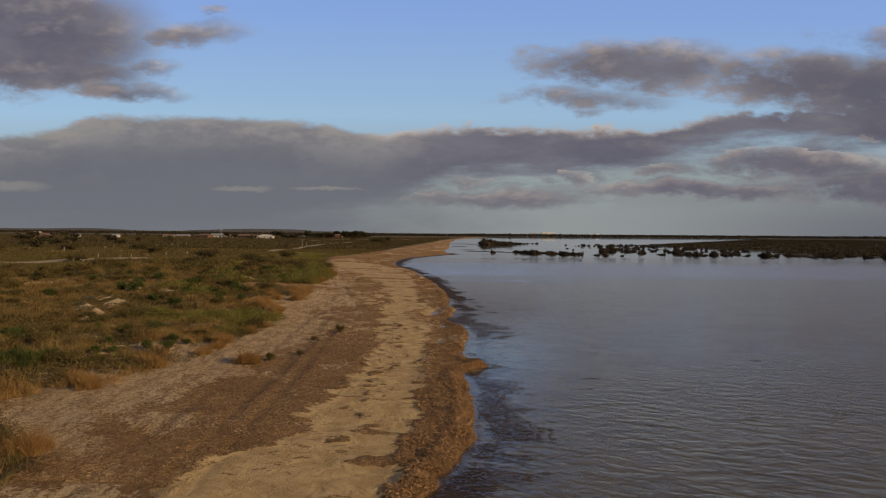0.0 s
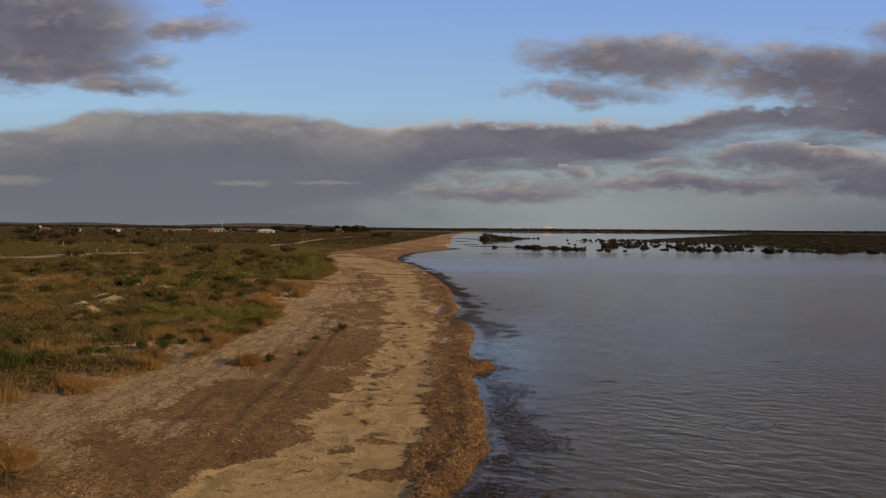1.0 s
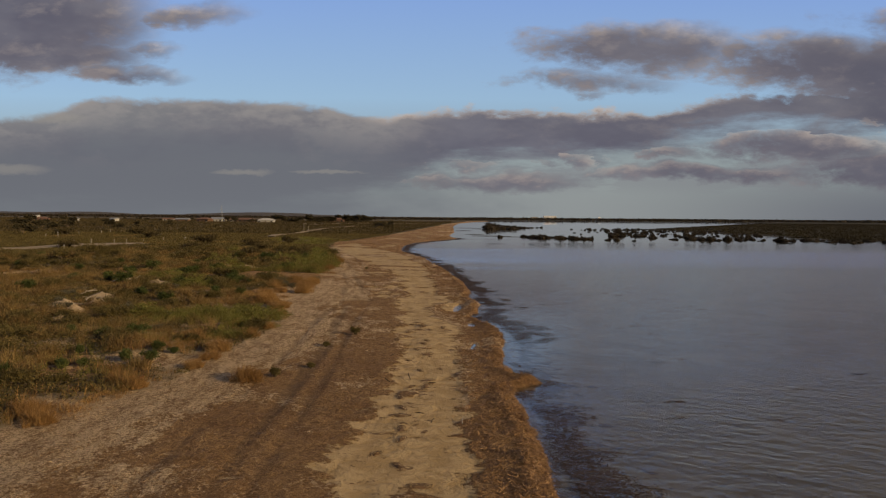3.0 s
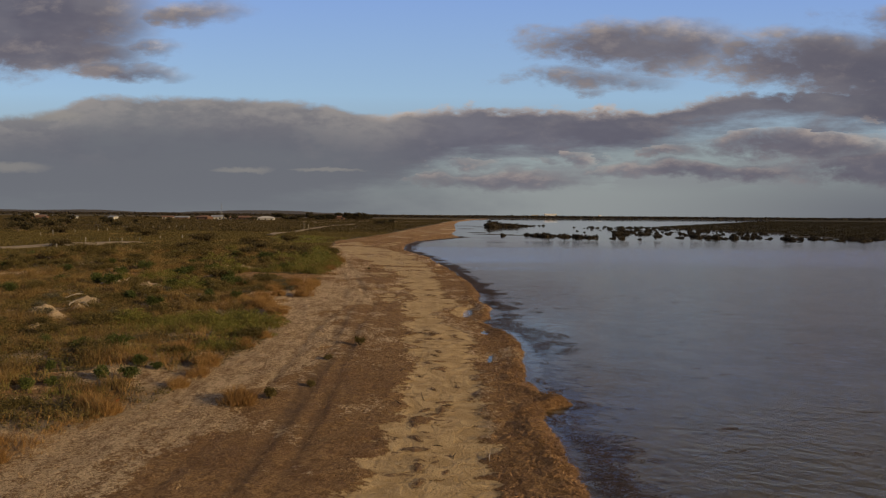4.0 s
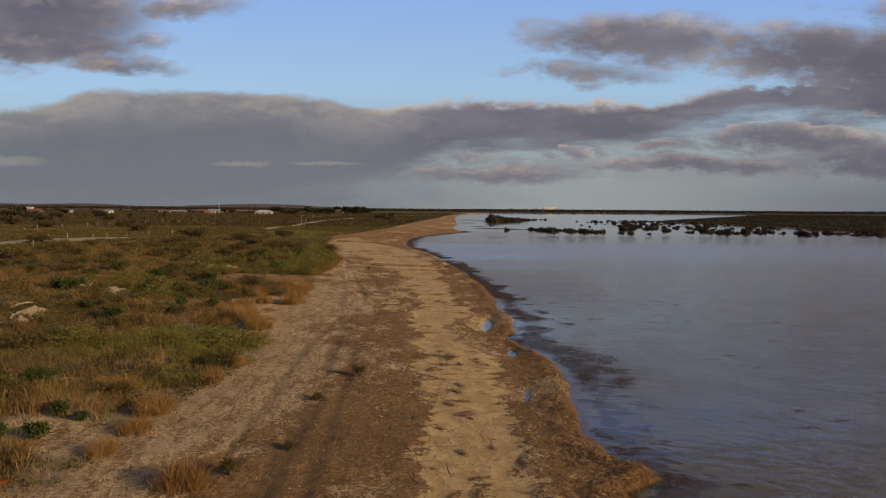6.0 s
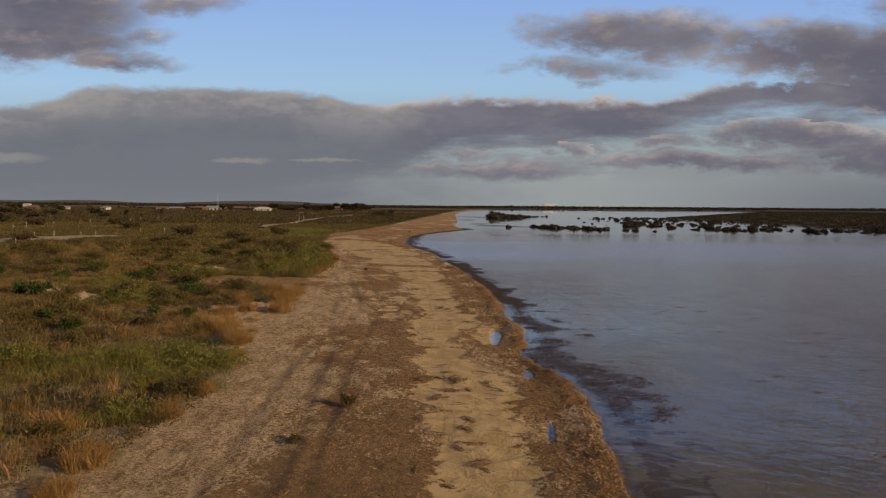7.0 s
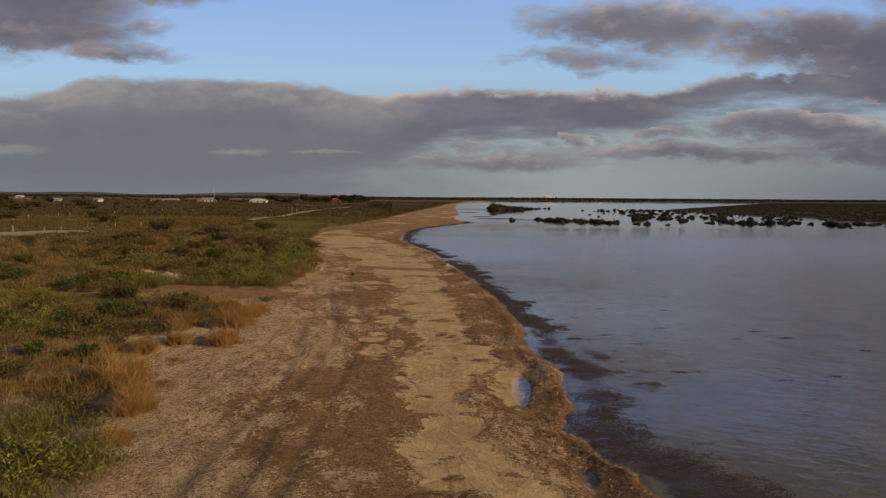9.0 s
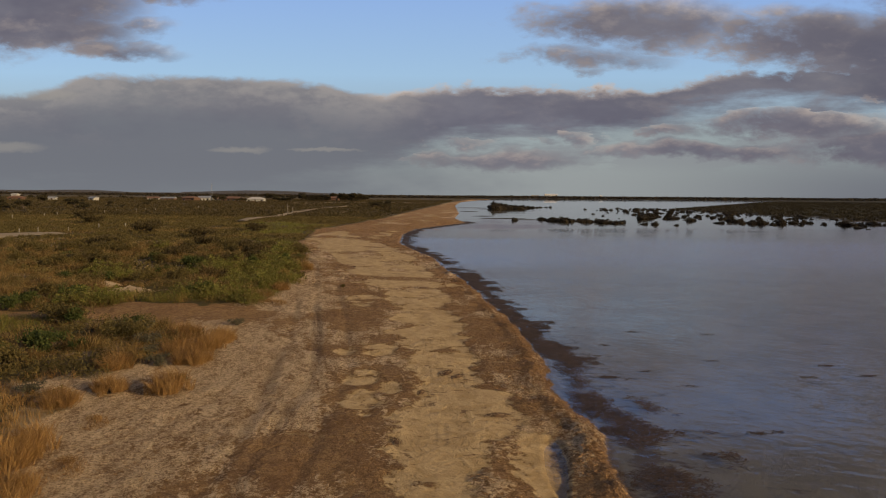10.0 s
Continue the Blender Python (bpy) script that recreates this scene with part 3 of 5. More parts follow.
def height_of(x, y):
    s = land_of(x, y)
    sea = np.maximum(-0.02 + s * 0.05, -0.7)
    shore = 0.085 * (1 - np.exp(-np.maximum(s, 0) / 0.3)) + 0.024 * np.minimum(np.maximum(s, 0), 14)
    z = np.where(s < 0, sea, shore)
    wrack = (x > along(SAND_R, y)) & (s > 0)
    lump = fractal(x, y, 0.75, 51, 3)
    heap = 0.11 * np.exp(-((s - 0.36) / 0.34) ** 2) * (0.25 + 1.1 * lump) + np.clip(s / 0.25, 0, 1) * 0.15 * (lump - 0.42)
    z = z + np.where(wrack & (y < 110), heap * np.clip((x - along(SAND_R, y)) / 0.6, 0, 1), 0)
    mat = np.clip(0.6 - sandy_of(x, y) * 3.0, 0, 1)
    z = z + np.where((s > 0.4) & (y < 60), 0.035 * mat, 0)
    inside = np.clip(along(VEG, y) - x, 0, 4) / 4
    z = z + np.where(s > 0, inside * ((fractal(x, y, 5.0, 61) - 0.45) * 0.55 + (fractal(x, y, 30, 66) - 0.4) * 0.7), 0)
    z = z + inside * 1.1 * np.exp(-((x + 33) / 7) ** 2 - ((y - 56) / 7) ** 2)
    z = z + np.clip((y - 1240) / 400, 0, 1) * 3.0 + np.clip((-x - 150) / 600, 0, 1) * 1.5 * (y > 0)
    z = z + np.where(s > 0, (fractal(x, y, 0.9, 71, 2) - 0.5) * 0.05, 0)
    z = z + np.where((s > 0.3) & (y < 60), (fractal(x, y, 0.42, 73, 2) - 0.5) * 0.055 * np.clip(1 - np.minimum(x - along(SAND_L, y), along(SAND_R, y) - x) * 2, 0.15, 1), 0)
    for c in RUTS:
        z = z - 0.032 * np.exp(-((x - along(c, y) - rut_sway(y)) / 0.17) ** 2) * (y < 90)
    z = np.where(s > 0.4, np.maximum(z, 0.06), z)
    for cx, cy in ((1.75, 33.4), (2.42, 27.6), (2.25, 22.2)):
        z = z * (1 - 0.86 * np.exp(-((x - cx) / 0.95) ** 2 - ((y - cy) / 2.4) ** 2) * (s > 0.3))
    k = np.clip((pools_of(x, y) + 0.7) / 0.8, 0, 1) * (s > 0.2)
    return z * (1 - k) - 0.035 * k


def sandy_of(x, y):
    """Positive where bare sand shows, negative under weed and litter."""
    s = land_of(x, y)
    left, right = along(SAND_L, y), along(SAND_R, y)
    sandy = np.minimum(x - left, right - x)
    for cx, cy, rx, ry in ((-2.9, 37.3, 0.55, 1.0), (-3.1, 39.6, 0.55, 0.8), (-4.1, 42.8, 0.5, 0.7), (-3.0, 43.0, 0.6, 0.9), (-4.9, 54, 0.9, 1.6), (-8.3, 77, 1.2, 3), (-2.2, 38.5, 0.35, 0.7), (1.45, 33.5, 0.62, 1.8)):
        sandy = np.maximum(sandy, 0.38 * (1 - ((x - cx) / rx) ** 2 - ((y - cy) / ry) ** 2))
    for cx, cy, rx, ry in ((-0.2, 6.2, 0.5, 0.35), (0.35, 7.0, 0.7, 0.45), (-0.1, 11.0, 0.35, 0.35), (0.3, 20.9, 0.7, 0.22), (0.3, 26.2, 0.8, 0.3), (-0.1, 14.2, 0.3, 0.5), (0.55, 15.6, 0.35, 0.35), (-1.0, 32.2, 0.5, 0.3), (-0.6, 43.4, 0.6, 0.5), (-1.4, 56, 0.8, 0.8), (-4.2, 68, 1.0, 1.2), (0.9, 4.6, 0.9, 0.5)):
        sandy = np.minimum(sandy, -0.10 + 0.42 * (((x - cx) / rx) ** 2 + ((y - cy) / ry) ** 2))
    sandy = sandy + (fractal(x, y * 1.4, 1.3, 87, 3) - 0.5) * 0.5
    sandy = sandy + (fractal(x, y * 0.6, 4.0, 89, 3) - 0.5) * 3.0 * np.clip((y - 35) / 40, 0, 1)
    floor_v = np.where(y > 95, np.where((s > 1.5) & (x < 4), -0.5 + (fractal(x, y * 0.35, 5.0, 217, 3) - 0.5) * 1.2, -2), np.where(x > right, np.where(s > 0.8, -0.34, -0.62), np.where(left - x < 2.6, -0.42, -1.2)))
    torn = (fractal(x * 0.55, y * 1.9, 0.9, 201, 4) - 0.5) * 0.85 + (fractal(x, y, 0.3, 205, 2) - 0.5) * 0.5 + (fractal(x * 0.8, y * 1.1, 3.2, 207, 4) - 0.5) * 2.6 * np.clip((y - 40) / 14, 0, 1)
    sandy = np.where(s > 0.45, np.clip(sandy, floor_v, 0.42) + torn, -2)
    # sand rim at the first pool, spread over its bed as painted sky glare
    return np.maximum(sandy, 0.55 * (1 - ((x - 1.5 - (y - 33) * 0.05) / 0.42) ** 2 - ((y - 33.0) / 1.6) ** 2) + torn * 0.6)


def spaced(stops):
    """Coordinates with a given spacing between stops, growing or shrinking evenly."""
    out = [stops[0][0]]
    for (a, da), (b, db) in zip(stops, stops[1:]):
        while out[-1] < b - 1e-6:
            f = (out[-1] - a) / (b - a)
            out.append(min(b, out[-1] + da + (db - da) * f))
    return np.array(out)


def make_ground():
    xs = spaced([(-4500, 400), (-600, 40), (-120, 4), (-40, 0.9), (-14, 0.35), (-8, 0.11), (-3, 0.085), (4.5, 0.085), (8, 0.35), (40, 2.0), (130, 4), (500, 40), (4500, 400)])
    ys = spaced([(-400, 60), (-20, 2), (1, 0.2), (6, 0.10), (30, 0.11), (55, 0.22), (110, 0.7), (250, 4), (600, 20), (1180, 24), (1320, 20), (1700, 100), (4800, 500)])
    gx, gy = np.meshgrid(xs, ys)
    x, y = gx.ravel(), gy.ravel()
    z = height_of(x, y)
    nx, ny = len(xs), len(ys)
    i = (np.arange(ny - 1)[:, None] * nx + np.arange(nx - 1)[None, :]).ravel()
    me = np_mesh("ground", np.stack([x, y, z], 1), np.stack([i, i + 1, i + nx + 1, i + nx], 1), GROUND, True)
    s = land_of(x, y)
    bare, cross = bare_of(x, y)
    left, right = along(SAND_L, y), along(SAND_R, y)
    sandy = sandy_of(x, y)
    # crust: pale beyond the first two metres of litter, and between the wheel ruts
    away = left - x
    pale = np.clip((away - 2.0) / 1.9, -0.5, 1) * 0.72 - 0.2
    pale = np.where(x > right, -0.6, pale)
    pale = np.maximum(pale, bare * 1.0 - 0.1)
    pale = pale + 0.85 * np.exp(-((x - along(VEG, y) - 1.1) / 1.4) ** 2) * (y < 60)
    pale = pale * 0.8 - 0.08 - 0.42 * np.clip((19 - y) / 9, 0, 1) + (fractal(x, y * 0.8, 1.5, 211, 4) - 0.5) * 2.1 * (y < 110)
    pale = pale - 0.9 * cross
    pale = np.where((y > 95) & (bare < 0.2), -0.55 + (fractal(x, y * 0.45, 6.0, 213, 3) - 0.5) * 3.2, pale)
    rut = np.zeros_like(x)
    for c in RUTS:
        rut = np.maximum(rut, (1.0 if c is RUTS[0] else 0.7) * np.exp(-((x - along(c, y) - rut_sway(y)) / (0.14 + 0.3 * fractal(x * 0 + c[0][1], y, 3, 83))) ** 2) * np.clip((fractal(x * 0 + c[0][1] * 9, y, 5, 81) - 0.32) * 3.0, 0, 1) * (y < 80))
    for c, w in ((((8, -1.3), (13.9, -0.74), (17.9, -0.72), (20, -0.5), (23.2, -0.34), (27.5, -0.42), (31, -0.72), (39, -0.92), (52, -1.9)), 0.075), (((8, -1.05), (13.9, -0.5), (17.9, -0.48), (20, -0.26), (23.2, -0.1), (27.5, -0.18), (31, -0.48), (39, -0.68), (52, -1.66)), 0.065)):
        rut = np.maximum(rut, 0.66 * np.exp(-((x - along(c, y) - 0.25 * (fractal(y * 0, y, 6, 79, 2) - 0.5)) / w) ** 2) * (y > 8) * (y < 52) * np.clip((fractal(x * 0, y, 2.5, 85) - 0.3) * 3, 0, 1))
    rut = np.maximum(rut, 0.6 * np.exp(-((y - 33.9 - (x + 1.0) * 1.15) / 0.13) ** 2) * (x > -2.3) * (x < 0.6))
    weedy = np.exp(-((-s - 0.8) / 0.55) ** 2) * 0.75 + np.exp(-((-s - 1.8) / 0.8) ** 2) * 0.3
    weedy = weedy * np.clip(1.1 - np.clip(y - 60, 0, 60) / 90, 0.2, 1)
    for name, val in (("sandy", sandy), ("weedy", weedy), ("veg", np.where(x > 60, 9.0, veg_of(x, y))), ("rut", rut), ("bare", pale), ("land", np.clip(s, -5, 5)), ("across", np.clip(x - along(RUTS[0], y), -40, 40))):
        me.attributes.new(name, "FLOAT", "POINT").data.foreach_set("value", np.asarray(val, dtype=np.float32))
    tagged(new("ground", me), "sandy lagoon shore strewn with brown seagrass litter, scrub soil inland", "ground", kind="structure")


make_ground()
water = new("water", np_mesh("water", [(-16, -400, 0), (4500, -400, 0), (4500, 1700, 0), (-16, 1700, 0)], [(0, 1, 2, 3)], WATER))
water.visible_shadow = False
tagged(water, "calm shallow grey lagoon water with light ripples", "water", kind="structure")


# ---- growth ----
def blades(centres, radius, tall, count, width, lean, mat, name, segs=2, seed=1, fan=1.5):
    """Tufts of tapering, bending blades as one mesh. centres: n x 3; radius, tall: per tuft."""
    rng = np.random.default_rng(seed)
    n = len(centres) * count
    c = np.repeat(centres, count, 0)
    r, h = np.repeat(radius, count), np.repeat(tall, count)
    a = rng.uniform(0, math.tau, n)
    q = np.sqrt(rng.uniform(0, 1, n))
    base = c + np.stack([np.cos(a) * q * r, np.sin(a) * q * r, np.zeros(n)], 1)
    b = a + rng.normal(0, fan, n)
    out = lean * (0.25 + q) * rng.uniform(0.4, 1.3, n)
    h = h * rng.uniform(0.55, 1.15, n) * (1 - 0.35 * q)
    d = np.stack([np.cos(b), np.sin(b), np.zeros(n)], 1)
    f = rng.uniform(0, math.tau, n)
    side = np.stack([np.cos(f), np.sin(f), np.zeros(n)], 1) * (width * rng.uniform(0.6, 1.4, n) * (0.5 + 0.5 * h / max(h.max(), 1e-6)))[:, None]
    up = np.array([0, 0, 1.0])
    tip = base + d * (out * h)[:, None] + up * h[:, None]
    if segs == 1:
        v = np.stack([base - side - up * 0.03, base + side - up * 0.03, tip], 1).reshape(-1, 3)
        return np_mesh(name, v, np.arange(3 * n).reshape(-1, 3), mat)
    mid = base + d * (out * h * 0.35)[:, None] + up * (h * 0.6)[:, None]
    v = np.stack([base - side - up * 0.03, base + side - up * 0.03, mid + side * 0.7, mid - side * 0.7, tip], 1).reshape(-1, 3)
    k = np.arange(n)[:, None] * 5
    tri = np.concatenate([k + np.array([0, 1, 2]), k + np.array([0, 2, 3]), k + np.array([3, 2, 4])], 1).reshape(-1, 3)
    return np_mesh(name, v, tri, mat)


def leaves(centres, radius, tall, count, size, mat, name, seed=1, shell=0.55):
    """Domes of small leaves as one mesh: each leaf a bent diamond of two triangles."""
    rng = np.random.default_rng(seed)
    n = len(centres) * count
    c = np.repeat(centres, count, 0)
    r, h = np.repeat(radius, count), np.repeat(tall, count)
    d = rng.normal(0, 1, (n, 3))
    d[:, 2] = np.abs(d[:, 2])
    d /= np.linalg.norm(d, axis=1)[:, None]
    k = (shell + (1 - shell) * rng.uniform(0, 1, n)) * rng.uniform(0.75, 1.12, n)
    p = c + d * np.stack([r * k, r * k, h * k], 1)
    ax = rng.normal(0, 1, (n, 3)) * 0.7 + d
    ax /= np.linalg.norm(ax, axis=1)[:, None]
    sd = np.cross(ax, rng.normal(0, 1, (n, 3)))
    sd /= np.linalg.norm(sd, axis=1)[:, None]
    s = (size * rng.uniform(0.6, 1.5, n))[:, None]
    v = np.stack([p - ax * s, p + sd * s * 0.45, p + ax * s, p - sd * s * 0.45], 1).reshape(-1, 3)
    i = np.arange(n)[:, None] * 4
    return np_mesh(name, v, np.concatenate([i + np.array([0, 1, 2]), i + np.array([0, 2, 3])], 1).reshape(-1, 3), mat)


def scatter(n, x0, x1, y0, y1, seed, even=1.0):
    """Random places inside the view's wedge over the land, denser towards y0 when even > 1."""
    rng = np.random.default_rng(seed)
    y = y0 + (y1 - y0) * rng.uniform(0, 1, n) ** even
    x = rng.uniform(x0, x1, n)
    keep = x > -0.8 * (y + 10) - 9
    return x[keep], y[keep], rng.uniform(0, 1, keep.sum())


GREEN_AT = ((-8.3, 26.4, 2.2, 2.6), (-11.5, 26.5, 2.5, 2.0), (-8.2, 21.6, 0.6, 0.7), (-11.4, 58, 2.2, 5.5), (-15, 64.5, 3.5, 3.0), (-12.5, 52.4, 3.2, 1.4), (-18, 51, 3.0, 1.5), (-16.1, 38.4, 1.8, 1.5), (-20.3, 45.8, 3, 1.8),
            (-22, 60.7, 3, 1.5), (-10, 29, 1.8, 1.5), (-24, 112, 6, 7), (-17, 88, 3, 5), (-27, 128, 8, 8))


def greenness(x, y):
    g = np.zeros_like(x)
    for cx, cy, rx, ry in GREEN_AT:
        g = np.maximum(g, np.exp(-((x - cx) / rx) ** 2 - ((y - cy) / ry) ** 2))
    return g + (fractal(x, y, 5, 91) - 0.55) * 1.1


def rooted(x, y):
    return np.stack([x, y, height_of(x, y)], 1)


def stuff(name, me, label, category):
    return tagged(new(name, me), label, category, kind="stuff")


TRACKS = (((-72, 66), (-63, 76), (-57.6, 84.2), (-54.2, 88.5), (-51.8, 94.5), (-48.8, 100.5)), ((-38, 140), (-40.5, 165), (-42, 195), (-43.5, 240), (-44, 280), (-41.5, 305)))


def off_track(x, y):
    """True where no dirt track runs."""
    ok = np.ones(len(x), bool)
    for line in TRACKS:
        for (a, b), (c, d) in zip(line, line[1:]):
            f = np.clip(((x - a) * (c - a) + (y - b) * (d - b)) / ((c - a) ** 2 + (d - b) ** 2), 0, 1)
            ok &= np.hypot(x - a - f * (c - a), y - b - f * (d - b)) > (3.2 if line[0][1] < 100 else 1.5)
    return ok


def make_growth():
    # near scrub, three kinds by patch
    x, y, r = scatter(70000, -48, -6, -14, 64, 11, 1.05)
    v = veg_of(x, y)
    keep = (v > -0.2 + 0.5 * r) & (fractal(x, y, 1.1, 95) > 0.25 + 0.12 * (v < 0.8))
    x, y, r, v = x[keep], y[keep], r[keep], v[keep]
    g = greenness(x, y)
    kind = np.where(g > 0.46 + 0.75 * (r - 0.5), 0, np.where(fractal(x, y, 3.0, 97) + 0.35 * (r - 0.5) > np.where(v < 1.2, 0.40, 0.47), 1, 2))
    tall = 0.22 + 0.50 * np.clip(fractal(x, y, 2.4, 99) - 0.2, 0, 1) + 0.08 * r
    m = kind == 0
    stuff("green_grass", blades(rooted(x[m], y[m]), 0.13 + 0.10 * r[m], tall[m] * 1.0, 15, 0.0085, 1.1, GREEN, "green_grass", 2, 1), "tufts of yellow-green coastal grass among the scrub", "grass")
    m = (kind == 1) & (r > 0.5) & (v < 3.0)
    stuff("russet_grass", blades(rooted(x[m], y[m]), 0.14 + 0.12 * r[m], tall[m] * 0.8, 16, 0.0065, 1.1, ORANGE, "russet_grass", 2, 10), "russet dry grass along the edge of the scrub", "grass")
    m = (kind == 1) & ~m
    stuff("dry_grass", blades(rooted(x[m], y[m]), 0.14 + 0.12 * r[m], tall[m] * 0.85, 14, 0.0065, 0.9, DRY, "dry_grass", 2, 2), "dry brown grass and stalks on sandy soil", "grass")
    m = kind == 2
    stuff("low_scrub", leaves(rooted(x[m], y[m]), 0.20 + 0.14 * r[m], tall[m] * 0.95, 26, 0.034, SCRUB, "low_scrub", 3, 0.35), "low dark olive saltmarsh scrub", "scrub")
    # middle ground
    x, y, r = scatter(60000, -125, -8, 60, 175, 12, 1.15)
    v = veg_of(x, y)
    keep = (v > 0.2 + 0.6 * r) & (fractal(x, y, 2.6, 105) > 0.28) & off_track(x, y)
    x, y, r = x[keep], y[keep], r[keep]
    g = greenness(x, y)
    kind = np.where(g > 0.38 + 0.35 * (r - 0.5), 0, np.where(fractal(x, y, 7, 107) + 0.4 * (r - 0.5) > 0.66, 1, 2))
    tall = 0.26 + 0.42 * fractal(x, y, 5, 109)
    m = kind == 0
    stuff("green_grass", blades(rooted(x[m], y[m]), 0.30 + 0.2 * r[m], tall[m], 7, 0.035, 0.7, GREEN, "green_grass", 1, 4), "green grass patches in the middle ground scrub", "grass")
    m = kind == 1
    stuff("dry_grass", blades(rooted(x[m], y[m]), 0.35 + 0.2 * r[m], tall[m] * 0.8, 7, 0.032, 0.9, DRY, "dry_grass", 1, 5), "dry brown grass in the middle ground", "grass")
    m = kind == 2
    stuff("low_scrub", leaves(rooted(x[m], y[m]), 0.42 + 0.3 * r[m], tall[m] * 0.95, 15, 0.085, SCRUB, "low_scrub", 6, 0.4), "dark olive saltmarsh scrub across the flat", "scrub")
    # far flat
    x, y, r = scatter(34000, -460, 8, 170, 640, 13, 1.5)
    keep = (along(VEG, y) - x > 1 + 2 * r) & (fractal(x, y, 9, 115) > 0.33) & off_track(x, y)
    x, y, r = x[keep], y[keep], r[keep]
    tall = 0.5 + 0.9 * fractal(x, y, 25, 117) ** 2 + np.clip((-x - 60) / 200, 0, 0.6) * r
    stuff("far_scrub", leaves(rooted(x, y), 1.1 + 1.2 * r, tall, 14, 0.26, FAR_SCRUB, "far_scrub", 7, 0.3), "far dark scrub covering the coastal flat", "scrub")
    # marsh beyond the lagoon
    rng = np.random.default_rng(14)
    x, y = rng.uniform(95, 520, 26000), 160 + 640 * rng.uniform(0, 1, 26000) ** 1.8
    s = np.minimum(land_of(x, y), x - 60)
    keep = (s > 0.2) & (x < 0.75 * y + 40)
    x, y, r = x[keep], y[keep], rng.uniform(0, 1, keep.sum())
    stuff("marsh_growth", leaves(rooted(x, y), 1.2 + 1.2 * r, 0.32 + 0.35 * r, 18, 0.20, MARSH_FLAT, "marsh_growth", 8, 0.3), "dark olive samphire covering the marsh across the lagoon", "marsh plants")
    # far woods along the low shore
    x = rng.uniform(-1500, 2600, 9000)
    y = 1255 + rng.uniform(0, 260, 9000) + np.where(x < 150, -250 * rng.uniform(0, 1, 9000) * (x < 60), 0)
    keep = (np.abs(x) < 0.8 * y) & (along(SHORE, y) - x > 4)
    x, y = x[keep], y[keep]
    r = rng.uniform(0, 1, len(x))
    stuff("far_woods", leaves(rooted(x, y), 5 + 6 * r, 1.9 + 1.3 * r * fractal(x, y, 120, 119) * 2, 9, 2.2, MARSH, "far_woods", 9, 0.2), "low dark line of far coastal woods", "woods")


make_growth()


def make_litter():
    """Loose strands lying on the wrack and the litter."""
    rng = np.random.default_rng(15)

    def strands(x, y, lift, length, width, mat, name, seed, tilt):
        g = np.random.default_rng(seed)
        n = len(x)
        a = g.uniform(0, math.tau, n)
        l = length * g.uniform(0.4, 1.5, n)
        z = height_of(x, y) + lift * g.uniform(0.1, 1.0, n)
        d = np.stack([np.cos(a), np.sin(a), g.normal(0, tilt, n)], 1) * l[:, None]
        sd = np.stack([-np.sin(a), np.cos(a), g.normal(0, 0.5, n)], 1) * (width * g.uniform(0.5, 1.5, n))[:, None]
        p = np.stack([x, y, z], 1)
        bend = np.stack([-np.sin(a), np.cos(a), np.zeros(n)], 1) * (l * g.normal(0, 0.2, n))[:, None]
        v = np.stack([p - d - sd * 0.5, p - d + sd * 0.5, p + bend + sd, p + bend - sd, p + d], 1).reshape(-1, 3)
        k = np.arange(n)[:, None] * 5
        return np_mesh(name, v, np.concatenate([k + np.array([0, 1, 2]), k + np.array([0, 2, 3]), k + np.array([3, 2, 4])], 1).reshape(-1, 3), mat)

    y = 2 + 62 * rng.uniform(0, 1, 120000) ** 1.5
    f = rng.uniform(0, 1, 120000)
    right, edge = along(SAND_R, y) - 0.1, along(SHORE, y) + 0.1
    x = right + (edge - right) * f
    s = land_of(x, y)
    keep = (s > 0.02) & (pools_of(x, y) < -1.2) & (sandy_of(x, y) < 0.0) & (rng.uniform(0, 1, 120000) < 0.15 + 0.85 * np.exp(-s / 0.55)) & (fractal(x, y, 0.6, 131) > 0.32)
    stuff("seagrass_wrack", strands(x[keep], y[keep], 0.06, 0.050, 0.0065, WRACK, "seagrass_wrack", 16, 0.35), "rust-brown seagrass wrack heaped along the water's edge", "seaweed")
    y = rng.uniform(58, 165, 30000)
    x = along(VEG, y) + 0.5 + (along(SHORE, y) - 0.5 - along(VEG, y)) * rng.uniform(0, 1, 30000)
    keep = (fractal(x, y * 0.5, 3.5, 135, 3) + 0.25 * rng.uniform(0, 1, 30000) > 0.66) & (land_of(x, y) > 0.05) & (sandy_of(x, y) < 0.05)
    stuff("seagrass_wrack", strands(x[keep], y[keep], 0.05, 0.10, 0.022, WRACK, "seagrass_wrack", 19, 0.15), "brown seagrass wrack strewn over the far beach", "seaweed")
    y = 3 + 57 * rng.uniform(0, 1, 110000) ** 1.6
    left = along(SAND_L, y)
    x = left + 0.1 + (along(VEG, y) - 0.3 - left) * rng.uniform(0, 1, 110000)
    keep = (fractal(x, y, 0.9, 133) > 0.44) & (sandy_of(x, y) < 0.0)
    stuff("dry_seagrass_litter", strands(x[keep], y[keep], 0.02, 0.034, 0.0042, STRAND, "dry_seagrass_litter", 17, 0.18), "dry brown seagrass litter lying over the upper beach", "litter")


make_litter()


